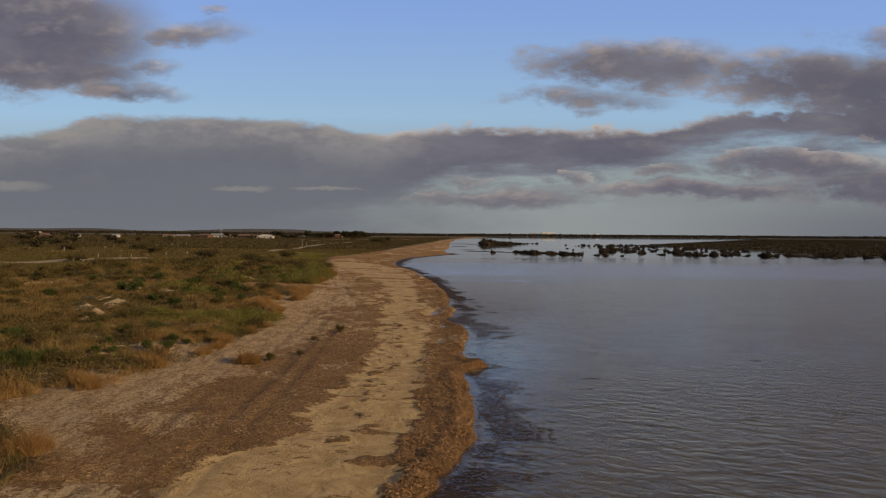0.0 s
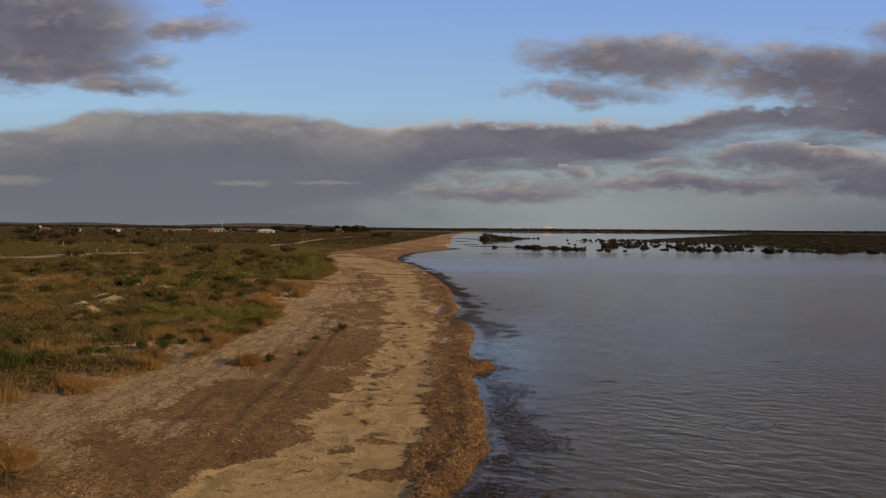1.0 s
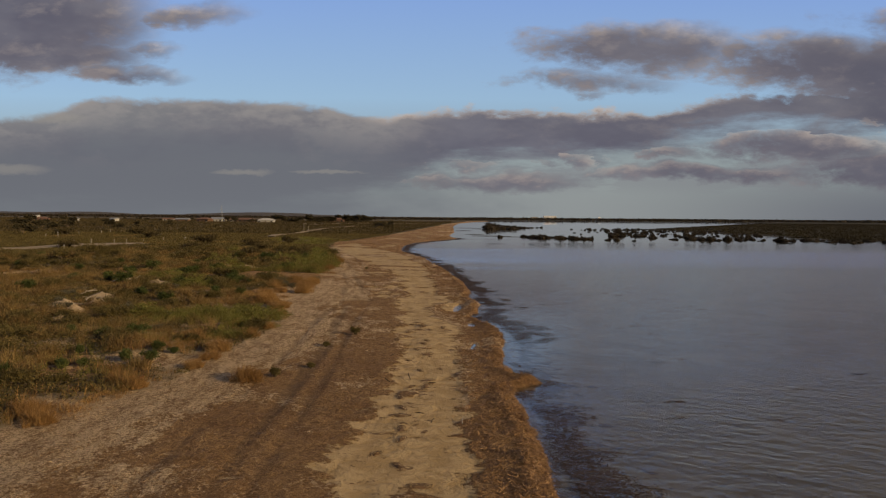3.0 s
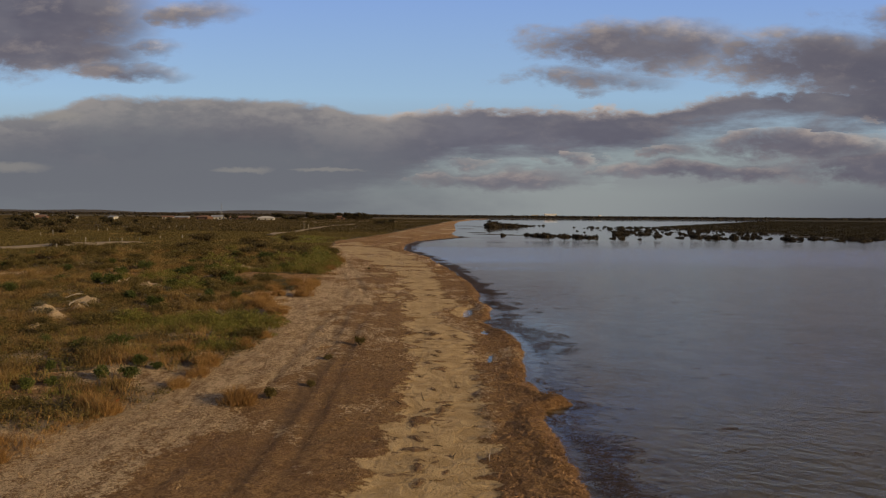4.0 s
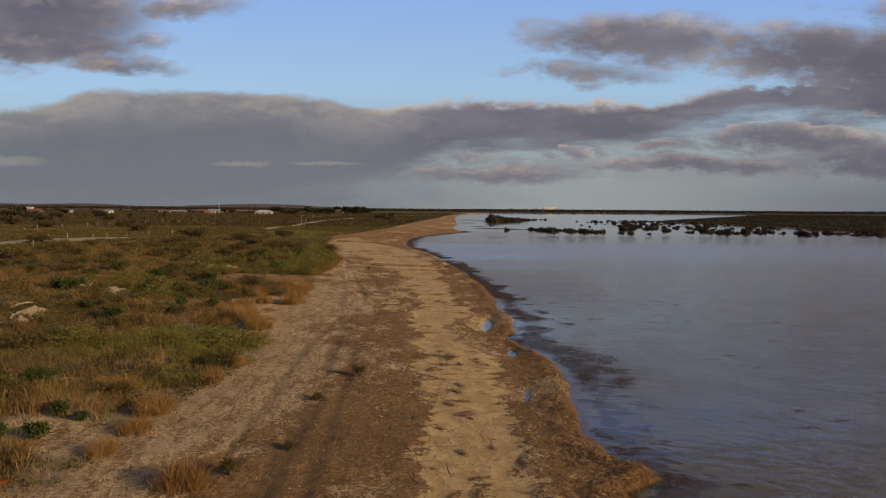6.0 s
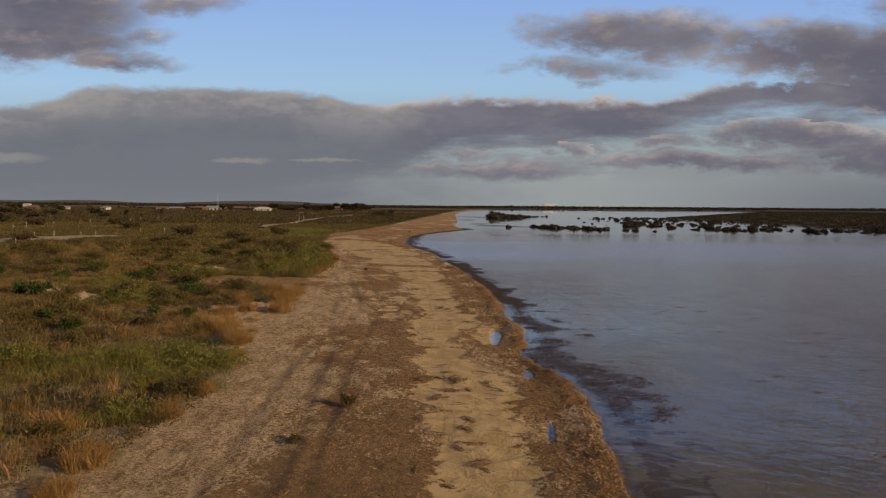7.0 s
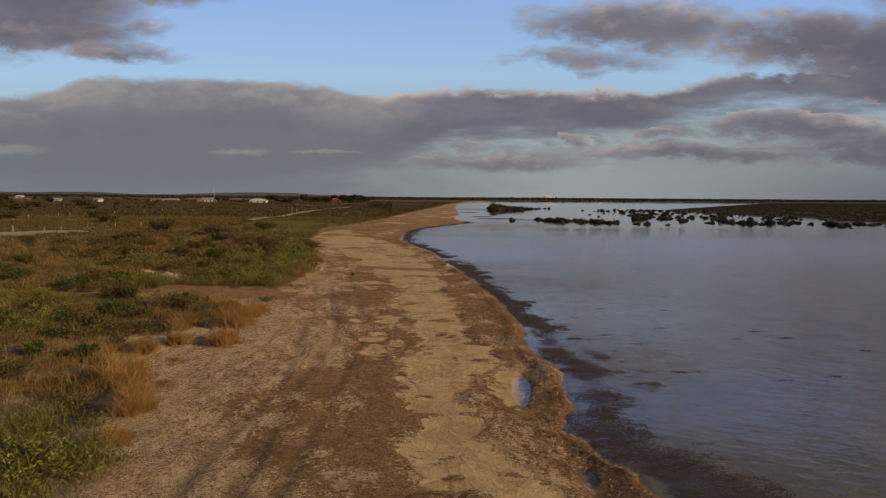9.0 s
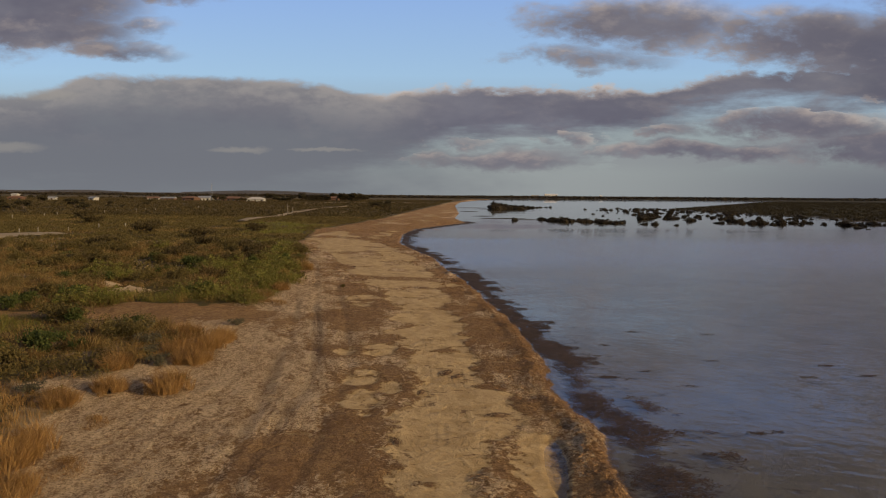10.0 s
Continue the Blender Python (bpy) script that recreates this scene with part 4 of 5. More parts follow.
def make_floating_weed():
    """Dark weed lying at the surface off the beach, in ragged patches of flat strands."""
    rng = np.random.default_rng(18)
    n = 900000
    y = 2 + 163 * rng.uniform(0, 1, n) ** 2.0
    wide = np.interp(y, (2, 8, 14, 19, 24, 33, 40, 46, 60, 108, 165), (2.0, 1.5, 1.8, 1.0, 2.0, 2.5, 2.2, 1.4, 1.6, 1.8, 2.2))
    off = 0.03 + (wide + 0.6) * rng.uniform(0, 1, n) ** 1.2
    x = along(SHORE, y) + off
    core = np.exp(-((off - wide * 0.42) / (wide * 0.36)) ** 2)
    wisp = np.exp(-((off - wide * 0.85) / (wide * 0.35)) ** 2)
    patch = fractal(x * 0.9, y * 0.55, 1.7, 161, 4)
    streak = fractal(x * 0.8, y * 1.0, 0.7, 167, 4)
    dense = np.maximum(np.clip((core * 0.30 + patch * 0.50 + streak * 0.50 - 0.61) / 0.20, 0, 1), np.clip((wisp * 0.22 + patch * 0.3 + streak * 0.7 - 0.70) / 0.12, 0, 1) * 0.8)
    keep = (rng.uniform(0, 1, n) < dense * np.interp(y, (2, 10, 20, 32), (0.10, 0.15, 0.34, 0.58))) & (land_of(x, y) < -0.04)
    # scraps adrift farther out
    sx, sy = 1.8 + 12 * rng.uniform(0, 1, 42) ** 1.5, 9 + 40 * rng.uniform(0, 1, 42)
    k = (42 * rng.uniform(0, 1, 2400) ** 1.8).astype(int)
    x = np.concatenate([x[keep], along(SHORE, sy[k]) + sx[k] + rng.normal(0, 0.15, 2400)])
    y = np.concatenate([y[keep], sy[k] + rng.normal(0, 0.05, 2400)])
    keep = np.ones(len(x), bool)
    x, y = x[keep], y[keep]
    n = len(x)
    far = np.clip(y / 34, 0.8, 4)
    a = rng.normal(0.15, 0.7, n)
    l = 0.080 * rng.uniform(0.3, 1.5, n) * far
    d = np.stack([np.cos(a), np.sin(a), np.zeros(n)], 1) * l[:, None]
    sd = np.stack([-np.sin(a), np.cos(a), np.zeros(n)], 1) * (0.013 * rng.uniform(0.4, 1.5, n) * far)[:, None]
    p = np.stack([x, y, np.where(rng.uniform(0, 1, n) < 0.45, 0.004 + 0.010 * rng.uniform(0, 1, n), -0.035 * rng.uniform(0.1, 1, n))], 1)
    v = np.stack([p - d, p - sd, p + d, p + sd], 1).reshape(-1, 3)
    stuff("floating_weed", np_mesh("floating_weed", v, np.arange(4 * n).reshape(-1, 4), FLOAT), "dark brown weed lying in the shallows along the beach", "seaweed")


make_floating_weed()


# ---- single plants ----
def ground_at(x, y):
    return float(height_of(np.array([float(x)]), np.array([float(y)]))[0])


def stalk_bush(name, radius, tall, mat, seed, count=260, width=0.007, leafy=0):
    """A dry or green tussock: stems at the root, a spray of fine stalks."""
    root = np.zeros((1, 3))
    bm = bmesh.new()
    rng = random.Random(seed)
    lean = rng.uniform(-0.03, 0.03)
    tube(bm, [(0, 0, -0.08), (0, 0, 0.02), (lean, lean, tall * 0.18), (lean * 2, lean, tall * 0.34)], [0.06, 0.05, 0.03, 0.006], 7)
    thing = part(name, bm, BARK)
    g, n = np.random.default_rng(seed + 100), 16
    a, d = g.uniform(0, math.tau, n), np.sqrt(g.uniform(0, 1, n))
    tufts = np.stack([np.cos(a) * d * radius * 0.8, np.sin(a) * d * radius * 0.8, tall * 0.30 * (1 - d * d) * g.uniform(0.2, 1, n)], 1)
    child("foliage", blades(tufts, radius * g.uniform(0.22, 0.42, n), tall * (0.80 - 0.38 * d * d) * g.uniform(0.6, 1.15, n), count // n, width, 1.15, mat, "foliage", 2, seed, 1.4), thing)
    if leafy:
        q = np.random.default_rng(seed)
        a, d = q.uniform(0, math.tau, leafy), np.sqrt(q.uniform(0, 1, leafy)) * radius * 1.1
        tips = np.stack([np.cos(a) * d, np.sin(a) * d, tall * (0.95 - 0.55 * (d / radius) ** 2) * q.uniform(0.55, 1.0, leafy)], 1)
        child("foliage", leaves(tips, np.full(leafy, 0.11), np.full(leafy, 0.12), 14, 0.026, mat, "foliage", seed, 0.1), thing)
        child("stem_tuft", blades(root, np.array([radius]), np.array([tall * 0.8]), count // 2, width * 0.7, 1.2, DRY, "stem_tuft", 2, seed + 1), thing, "dry brown stems")
    return thing


def leaf_bush(name, radius, tall, mat, seed, count=420, size=0.05):
    """A rounded shrub: forked stems and a crown of small leaves in uneven lobes."""
    rng = random.Random(seed)
    bm = bmesh.new()
    lobes, rr, hh = [], [], []
    for k in range(9):
        a, q = rng.uniform(0, math.tau), rng.uniform(0.0, 0.62) * radius
        p = (math.cos(a) * q, math.sin(a) * q, tall * rng.uniform(0.15, 0.55))
        tube(bm, [(0, 0, -0.08), (p[0] * 0.5, p[1] * 0.5, p[2] * 0.6), p], [0.03 * tall + 0.008, 0.02 * tall + 0.005, 0.004], 5)
        lobes.append(p)
        rr.append(radius * rng.uniform(0.30, 0.52))
        hh.append(tall * rng.uniform(0.32, 0.55))
    thing = part(name, bm, BARK)
    child("foliage", leaves(np.array(lobes), np.array(rr), np.array(hh), count // 9, size, mat, "foliage", seed, 0.3), thing)
    return thing


def plant_out(proto, spots, z_sink=0.0):
    """The first spot takes the thing itself, the rest its copies. Spots: x, y, size."""
    rng = random.Random(len(spots))
    for i, (x, y, k) in enumerate(spots):
        m = Matrix.Translation((x, y, ground_at(x, y) - z_sink)) @ Matrix.Rotation(rng.uniform(0, math.tau), 4, "Z") @ Matrix.Diagonal((k, k, k * rng.uniform(0.85, 1.15), 1))
        if i == 0:
            proto.matrix_basis = m
        else:
            ob = copy_thing(proto, Matrix.Identity(4))
            ob.matrix_basis = m


tuss = tagged(stalk_bush("dry_tussock", 0.46, 0.64, ORANGE, 21, 1500, 0.0048), "dry orange-brown tussock standing alone on the litter", "tussock", "orange tussocks")
plant_out(tuss, [(-5.15, 14.85, 1.22), (-8.8, 14.2, 0.8), (-8.0, 30.3, 1.25), (-8.5, 31.2, 1.1), (-8.2, 37.6, 1.5), (-9.3, 33.2, 1.3), (-8.8, 40.6, 1.5), (-9.6, 41.6, 1.3), (-9.5, 32.3, 1.5), (-10.6, 39.4, 1.2),
                 (-7.5, 28.3, 0.9), (-7.1, 22.0, 0.9), (-8.1, 13.6, 1.0), (-9.4, 10.8, 1.1), (-8.7, 10.2, 0.9), (-7.3, 16.3, 0.8), (-7.5, 19.0, 1.1), (-7.2, 17.6, 0.9), (-9.0, 20.6, 1.2), (-10.3, 44.0, 1.3),
                 (-9.0, 42.4, 1.4), (-10.4, 36.0, 1.1), (-9.3, 32.8, 1.0), (-10.8, 67.5, 1.4), (-9.8, 56.6, 1.2), (-10.9, 61.5, 1.3), (-6.9, 24.0, 0.8), (-8.9, 43.6, 1.3), (-7.0, 4.6, 1.2), (-9.7, 37.2, 1.1)])
mat_low = tagged(stalk_bush("low_dry_mat", 0.85, 0.24, ORANGE, 23, 900, 0.005), "low spreading mat of dry orange stalks", "dry plant", "dry mats")
plant_out(mat_low, [(-8.9, 11.2, 1.1), (-8.9, 34.9, 0.6), (-11.0, 45.0, 1.2), (-9.1, 16.2, 0.7), (-10.6, 9.4, 1.0), (-8.4, 12.6, 0.8), (-9.2, 52.2, 1.0), (-8.2, 32.4, 0.7)])
green_sh = tagged(leaf_bush("green_shrub", 0.36, 0.44, DEEP, 31, 1700, 0.026), "small dense dark green shrub on pale sandy soil", "shrub", "small green shrubs")
plant_out(green_sh, [(-9.05, 16.9, 1.25), (-9.4, 18.3, 1.05), (-9.75, 16.6, 1.1), (-8.75, 18.1, 0.8), (-11.1, 15.2, 1.0), (-11.7, 17.3, 0.8), (-10.7, 15.7, 0.8), (-9.9, 16.9, 0.75), (-12.9, 41.4, 1.3), (-8.2, 38.3, 0.7), (-10.2, 13.8, 0.6), (-12.6, 44.8, 1.5), (-21.3, 39.8, 2.2), (-22.6, 40.4, 2.0),
                    (-14.6, 31.0, 1.6), (-17.0, 33.4, 1.8), (-13.0, 34.5, 1.4), (-15.6, 46.0, 1.8), (-19.0, 52.0, 2.4), (-20.6, 50.8, 2.0), (-18.6, 61.5, 2.0), (-24.5, 47.5, 2.0), (-11.5, 34.6, 1.4), (-20.4, 58.0, 2.0), (-14.2, 66.0, 2.2), (-12.8, 70.0, 2.4)])
big_green = tagged(stalk_bush("green_clump", 0.75, 0.62, DEEP, 33, 900, 0.011), "thick upright clump of dark green stems", "plant", "green clumps")
plant_out(big_green, [(-12.5, 13.0, 1.0), (-13.4, 12.7, 1.1), (-12.2, 14.0, 0.8), (-13.2, 13.9, 1.0), (-14.2, 13.2, 1.1)])
grey_sh = tagged(leaf_bush("grey_saltbush", 0.5, 0.42, GREY, 37, 1100, 0.026), "grey-green rounded saltbush on sandy soil", "shrub", "grey saltbushes")
plant_out(grey_sh, [(-10.9, 42.4, 1.2), (-12.2, 44.2, 1.4), (-11.6, 36.8, 1.0), (-9.6, 40.0, 1.0), (-10.4, 41.2, 0.9), (-15.2, 27.8, 1.2), (-18.6, 28.2, 1.4), (-20.2, 30.6, 1.2), (-11.2, 22.2, 0.8), (-12.4, 19.6, 0.9), (-16.4, 36.0, 1.3), (-14.0, 43.6, 1.2), (-9.2, 46.6, 0.9), (-21.5, 33.8, 1.3)])
dark_tuft = tagged(leaf_bush("dark_tuft", 0.30, 0.36, SCRUB, 41, 900, 0.024), "small dark tuft growing through the litter", "plant", "dark tufts")
plant_out(dark_tuft, [(-2.86, 23.1, 1.05), (-4.4, 15.45, 1.0), (-3.55, 16.85, 0.8), (-3.7, 20.5, 0.8), (-6.6, 58.4, 0.7), (-9.9, 57.6, 1.2), (-10.0, 62.6, 1.4), (-11.0, 64.4, 1.4)])
edge_scrub = tagged(leaf_bush("shore_bush", 1.1, 0.8, FAR_SCRUB, 43, 1800, 0.050), "dark olive shrub at the edge of the scrub", "shrub", "olive shrubs")
plant_out(edge_scrub, [(-14.5, 59.0, 1.0), (-17.5, 67.0, 1.4), (-22, 72, 1.6), (-15.5, 72, 1.3), (-27, 66, 1.4), (-32, 80, 1.8), (-24, 84, 1.7), (-29, 96, 2.0), (-38, 102, 2.2), (-45, 118, 2.3), (-26, 108, 2.0), (-52, 86, 1.8), (-60, 130, 2.4), (-48, 66, 1.5),
                       (-17.0, 76.0, 1.4), (-19.5, 81.0, 1.4), (-72, 150, 2.6), (-84, 140, 2.8), (-96, 132, 2.8), (-110, 150, 3.0), (-22, 262, 3.2), (-12, 240, 1.6), (-30, 300, 3.4)])


def make_thickets():
    """Clumps that give the near scrub its height: green, olive, tan."""
    rng = np.random.default_rng(77)
    protos = {
        "green": tagged(stalk_bush("green_tussock", 0.55, 0.56, GREEN, 51, 300, 0.008, 44), "tangled yellow-green tussock in the coastal scrub", "tussock", "green tussocks"),
        "olive": tagged(leaf_bush("olive_bush", 0.62, 0.58, SCRUB, 53, 1700, 0.026), "low dark olive bush in the coastal scrub", "shrub", "olive bushes"),
        "tan": tagged(stalk_bush("tan_tussock", 0.52, 0.50, DRY, 55, 520, 0.007), "dry tan-brown tussock in the coastal scrub", "tussock", "tan tussocks"),
        "deep": tagged(leaf_bush("deep_green_bush", 0.55, 0.50, DEEP, 57, 1500, 0.026), "dark green rounded bush in the coastal scrub", "shrub", "deep green bushes")}
    spots = {k: [] for k in protos}
    x, y = rng.uniform(-48, -7, 2600), 8 + 74 * rng.uniform(0, 1, 2600) ** 1.1
    v, g, q = veg_of(x, y), greenness(x, y), fractal(x, y, 4.0, 181)
    for i in range(len(x)):
        if v[i] < 0.25 or x[i] < -0.72 * (y[i] + 10) - 3 or sum(map(len, spots.values())) > 560:
            continue
        r = rng.uniform()
        kind = "tan" if 30.5 < y[i] < 46 and x[i] > -11 else "green" if g[i] > 0.22 + 0.4 * r else "tan" if q[i] > 0.62 - 0.1 * (v[i] < 1.5) and r < 0.8 else "deep" if r > 0.92 else "olive" if r > 0.50 else "tan"
        spots[kind].append((x[i], y[i], rng.uniform(0.7, 1.35) * (1 + 0.010 * y[i])))
    spots["green"] += [(-10.3, 51.4, 1.5), (-11.1, 52.6, 1.6), (-12.2, 52.0, 1.5), (-13.6, 52.4, 1.6), (-10.9, 56.8, 1.7), (-11.3, 59.6, 1.8), (-12.1, 61.8, 1.9), (-13.2, 63.8, 1.9), (-14.6, 64.2, 1.9), (-16.2, 64.0, 1.8),
                       (-12.6, 57.2, 1.7), (-14.2, 60.2, 1.8), (-11.6, 65.0, 1.8), (-12.6, 67.5, 1.9), (-14.0, 70.0, 2.0), (-7.8, 25.5, 1.0), (-8.4, 26.8, 1.15), (-9.2, 27.2, 1.1), (-10.0, 26.4, 1.15), (-11.0, 26.8, 1.15), (-12.0, 26.2, 1.1),
                       (-7.6, 24.2, 1.0), (-8.7, 24.8, 1.05), (-8.2, 21.7, 0.9), (-9.6, 28.6, 1.1), (-16.3, 38.2, 1.4), (-17.3, 38.9, 1.4), (-15.4, 38.0, 1.2), (-18.4, 50.6, 1.5), (-20.4, 46.0, 1.6), (-19.4, 45.4, 1.4)]
    for k, ob in protos.items():
        plant_out(ob, spots[k], 0.03)


make_thickets()


# ---- scraps on the sand ----
def seagrass_scrap(seed, n=90):
    """A flat clot of strands on a thin mound of weed."""
    rng = random.Random(seed)
    bm = bmesh.new()
    mid = bm.verts.new((0, 0, 0.030))
    ring = []
    for i in range(16):
        a = i * math.tau / 16
        w = 1 + 0.7 * noise.noise((math.cos(a) * 1.5 + seed, math.sin(a) * 1.5, 0.7))
        ring.append(bm.verts.new((math.cos(a) * 0.17 * w, math.sin(a) * 0.075 * w, -0.015)))
    for i in range(16):
        bm.faces.new((mid, ring[i], ring[(i + 1) % 16]))
    thing = part("seagrass_scrap", bm, CLOT)
    g = np.random.default_rng(seed)
    a, q = g.uniform(0, math.tau, n), np.sqrt(g.uniform(0, 1, n))
    p = np.stack([np.cos(a) * q * 0.20, np.sin(a) * q * 0.09, 0.03 * (1 - q * q) + 0.004 + 0.012 * g.uniform(0, 1, n)], 1)
    b = g.normal(0, 0.8, n)
    d = np.stack([np.cos(b), np.sin(b), g.normal(0, 0.15, n)], 1) * g.uniform(0.02, 0.075, n)[:, None]
    sd = np.stack([-np.sin(b), np.cos(b), np.zeros(n)], 1) * 0.005
    v = np.stack([p - d, p - sd, p + d, p + sd], 1).reshape(-1, 3)
    child("strand_mat", np_mesh("strand_mat", v, np.arange(4 * n).reshape(-1, 4), CLOT), thing)
    return tagged(thing, "dark brown clot of dry seagrass lying on bare sand", "seaweed", "seagrass scraps on the sand")


for k, places in enumerate((
        [(-0.04, 10.8, 1.3), (0.0, 10.05, 1.2), (0.54, 10.66, 0.7), (0.31, 11.2, 0.6), (0.44, 15.0, 1.3), (0.25, 14.6, 1.2), (-0.26, 13.7, 1.4), (-0.16, 12.6, 1.3), (-0.15, 11.9, 1.6), (-0.02, 14.9, 1.0), (0.48, 19.4, 0.8), (0.26, 22.5, 1.4), (0.04, 13.1, 0.6)],
        [(-0.57, 26.4, 1.4), (0.04, 26.0, 1.8), (-0.23, 25.0, 1.5), (0.36, 25.2, 1.3), (0.97, 26.05, 1.3), (-0.31, 27.1, 1.2), (-1.06, 26.1, 1.6), (-0.07, 26.3, 1.6), (0.98, 25.7, 0.9), (0.34, 19.7, 1.7), (0.15, 21.8, 1.4), (-0.08, 20.6, 1.2)],
        [(-1.0, 22.4, 1.5), (-0.59, 24.2, 1.7), (-0.54, 40.3, 1.9), (-0.18, 40.0, 1.6), (-1.28, 38.2, 1.3), (0.76, 36.4, 1.8), (-1.74, 34.4, 1.4), (0.06, 8.4, 1.2), (0.5, 7.4, 1.5), (-0.5, 9.1, 1.0), (0.9, 17.4, 0.9), (0.2, 17.0, 1.1), (-0.3, 18.6, 0.9)])):
    plant_out(seagrass_scrap(60 + k * 7), places)


def stick(x, y, length, turn, rise, mat, label):
    bm = bmesh.new()
    tube(bm, [(-length / 2, 0, 0), (-length * 0.1, 0.015, 0.012 + rise * 0.4), (length / 2, -0.01, 0.01 + rise)], [0.011, 0.014, 0.006])
    ob = part("stick", bm, mat)
    ob.matrix_basis = Matrix.Translation((x, y, ground_at(x, y) + 0.008)) @ Matrix.Rotation(turn, 4, "Z")
    tagged(ob, label, "stick", "sticks on the sand")


for x, y, length, turn, rise in ((-0.12, 15.9, 0.34, 1.9, 0.16), (0.60, 15.35, 0.30, 0.2, 0.0), (0.73, 11.6, 0.28, 1.35, 0.03), (0.36, 12.2, 0.24, -0.3, 0.0), (-0.8, 15.4, 0.30, 2.3, 0.05), (-0.9, 19.2, 0.32, 1.2, 0.02)):
    stick(x, y, length, turn, rise, BARK, "thin dark stick lying on bare sand")
stick(1.51, 11.5, 0.42, 1.5, 0.05, TWIG, "pale bleached stick against the seagrass wrack")


def litter_scrap(x, y, mat, label):
    """A crumpled bit of plastic sheet."""
    n = 6
    bm = bmesh.new()
    vs = [[bm.verts.new(((i / n - 0.5) * 0.16, (j / n - 0.5) * 0.13, 0.05 + 0.05 * noise.noise((i * 0.9, j * 0.8, 2.0)) - 0.03 * abs(i / n - 0.5))) for j in range(n + 1)] for i in range(n + 1)]
    for i in range(n):
        for j in range(n):
            bm.faces.new((vs[i][j], vs[i + 1][j], vs[i + 1][j + 1], vs[i][j + 1]))
    ret = bmesh.ops.extrude_face_region(bm, geom=bm.faces[:])
    for v in ret["geom"]:
        if isinstance(v, bmesh.types.BMVert):
            v.co.z -= 0.012
    ob = part("plastic_scrap", bm, mat)
    ob.matrix_basis = Matrix.Translation((x, y, ground_at(x, y) - 0.01)) @ Matrix.Rotation(0.7, 4, "Z")
    tagged(ob, label, "litter")


litter_scrap(-8.34, 14.8, RED_SCRAP, "small crumpled orange-red plastic scrap in dry grass")


# ---- bleached branches and pale hummocks in the scrub ----
def driftwood(x, y, turn, k):
    bm = bmesh.new()
    tube(bm, [(-1.0, 0, 0.0), (-0.4, 0.08, 0.22), (0.3, -0.02, 0.34), (0.9, 0.12, 0.24), (1.5, 0.2, 0.05)], [0.07, 0.08, 0.07, 0.05, 0.02])
    limb = part("driftwood_branch", bm, TWIG)
    for a, b, r in (((-0.3, 0.06, 0.24), (-0.6, 0.3, 0.55), 0.035), ((0.4, 0.0, 0.33), (0.6, -0.4, 0.62), 0.03), ((0.8, 0.1, 0.26), (1.1, 0.5, 0.45), 0.025)):
        bm = bmesh.new()
        m = Vector(a).lerp(Vector(b), 0.5) + Vector((0, 0, 0.05))
        tube(bm, [a, m, b], [r, r * 0.8, r * 0.3], 5)
        part("fork", bm, TWIG, limb)
    limb.matrix_basis = Matrix.Translation((x, y, ground_at(x, y) + 0.06)) @ Matrix.Rotation(turn, 4, "Z") @ Matrix.Scale(k, 4)
    return tagged(limb, "bleached dead branch lying in the scrub", "branch", "bleached branches")


for spot in ((-20.6, 34.3, 0.9, 0.5), (-18.4, 31.4, 2.4, 0.5), (-19.3, 31.8, 1.7, 0.45), (-21.8, 40.5, 0.6, 0.7), (-21.0, 41.2, 2.0, 0.6), (-20.4, 54.6, 0.3, 0.5)):
    driftwood(*spot)


def hummock(x, y, rx, ry, h, seed):
    """A low wind-cut mound of pale crusted sand."""
    n, k = 22, 8
    v, f = [(0, 0, h)], []
    for j in range(1, k + 1):
        q = j / k
        for i in range(n):
            a = i * math.tau / n
            w = 1 + 0.30 * (noise.noise((math.cos(a) * 1.3 + seed, math.sin(a) * 1.3, q)))
            z = h * (1 - q ** 1.6) + 0.10 * noise.noise((math.cos(a) * q * 3, math.sin(a) * q * 3, seed)) - 0.08 - 0.25 * (q > 0.95)
            v.append((math.cos(a) * rx * q * w, math.sin(a) * ry * q * w, z))
    bm = bmesh.new()
    vs = [bm.verts.new(p) for p in v]
    for i in range(n):
        bm.faces.new((vs[0], vs[1 + i], vs[1 + (i + 1) % n]))
    for j in range(k - 1):
        for i in range(n):
            a, b = 1 + j * n + i, 1 + j * n + (i + 1) % n
            bm.faces.new((vs[a], vs[a + n], vs[b + n], vs[b]))
    ob = part("sand_hummock", bm, SALT)
    for p in ob.data.polygons:
        p.use_smooth = True
    ob.matrix_basis = Matrix.Translation((x, y, ground_at(x, y) - 0.05))
    return tagged(ob, "low crusted mound of pale sand among the scrub", "sand mound", "sand hummocks")


for i, spot in enumerate(((-19.2, 29.2, 1.0, 0.6, 0.52), (-17.9, 27.9, 0.7, 0.45, 0.42), (-19.0, 32.7, 1.2, 0.7, 0.55), (-18.3, 30.6, 0.5, 0.4, 0.40), (-18.7, 39.4, 1.1, 0.6, 0.45), (-17.0, 53.6, 1.8, 0.7, 0.45), (-20.2, 54.6, 0.9, 0.6, 0.40),
                          (-16.9, 25.0, 0.6, 0.4, 0.30), (-19.8, 56.6, 1.4, 0.7, 0.35), (-36.3, 65.0, 2.6, 1.2, 0.4), (-12.9, 18.2, 0.5, 0.3, 0.15))):
    hummock(*spot, seed=i * 3.7)


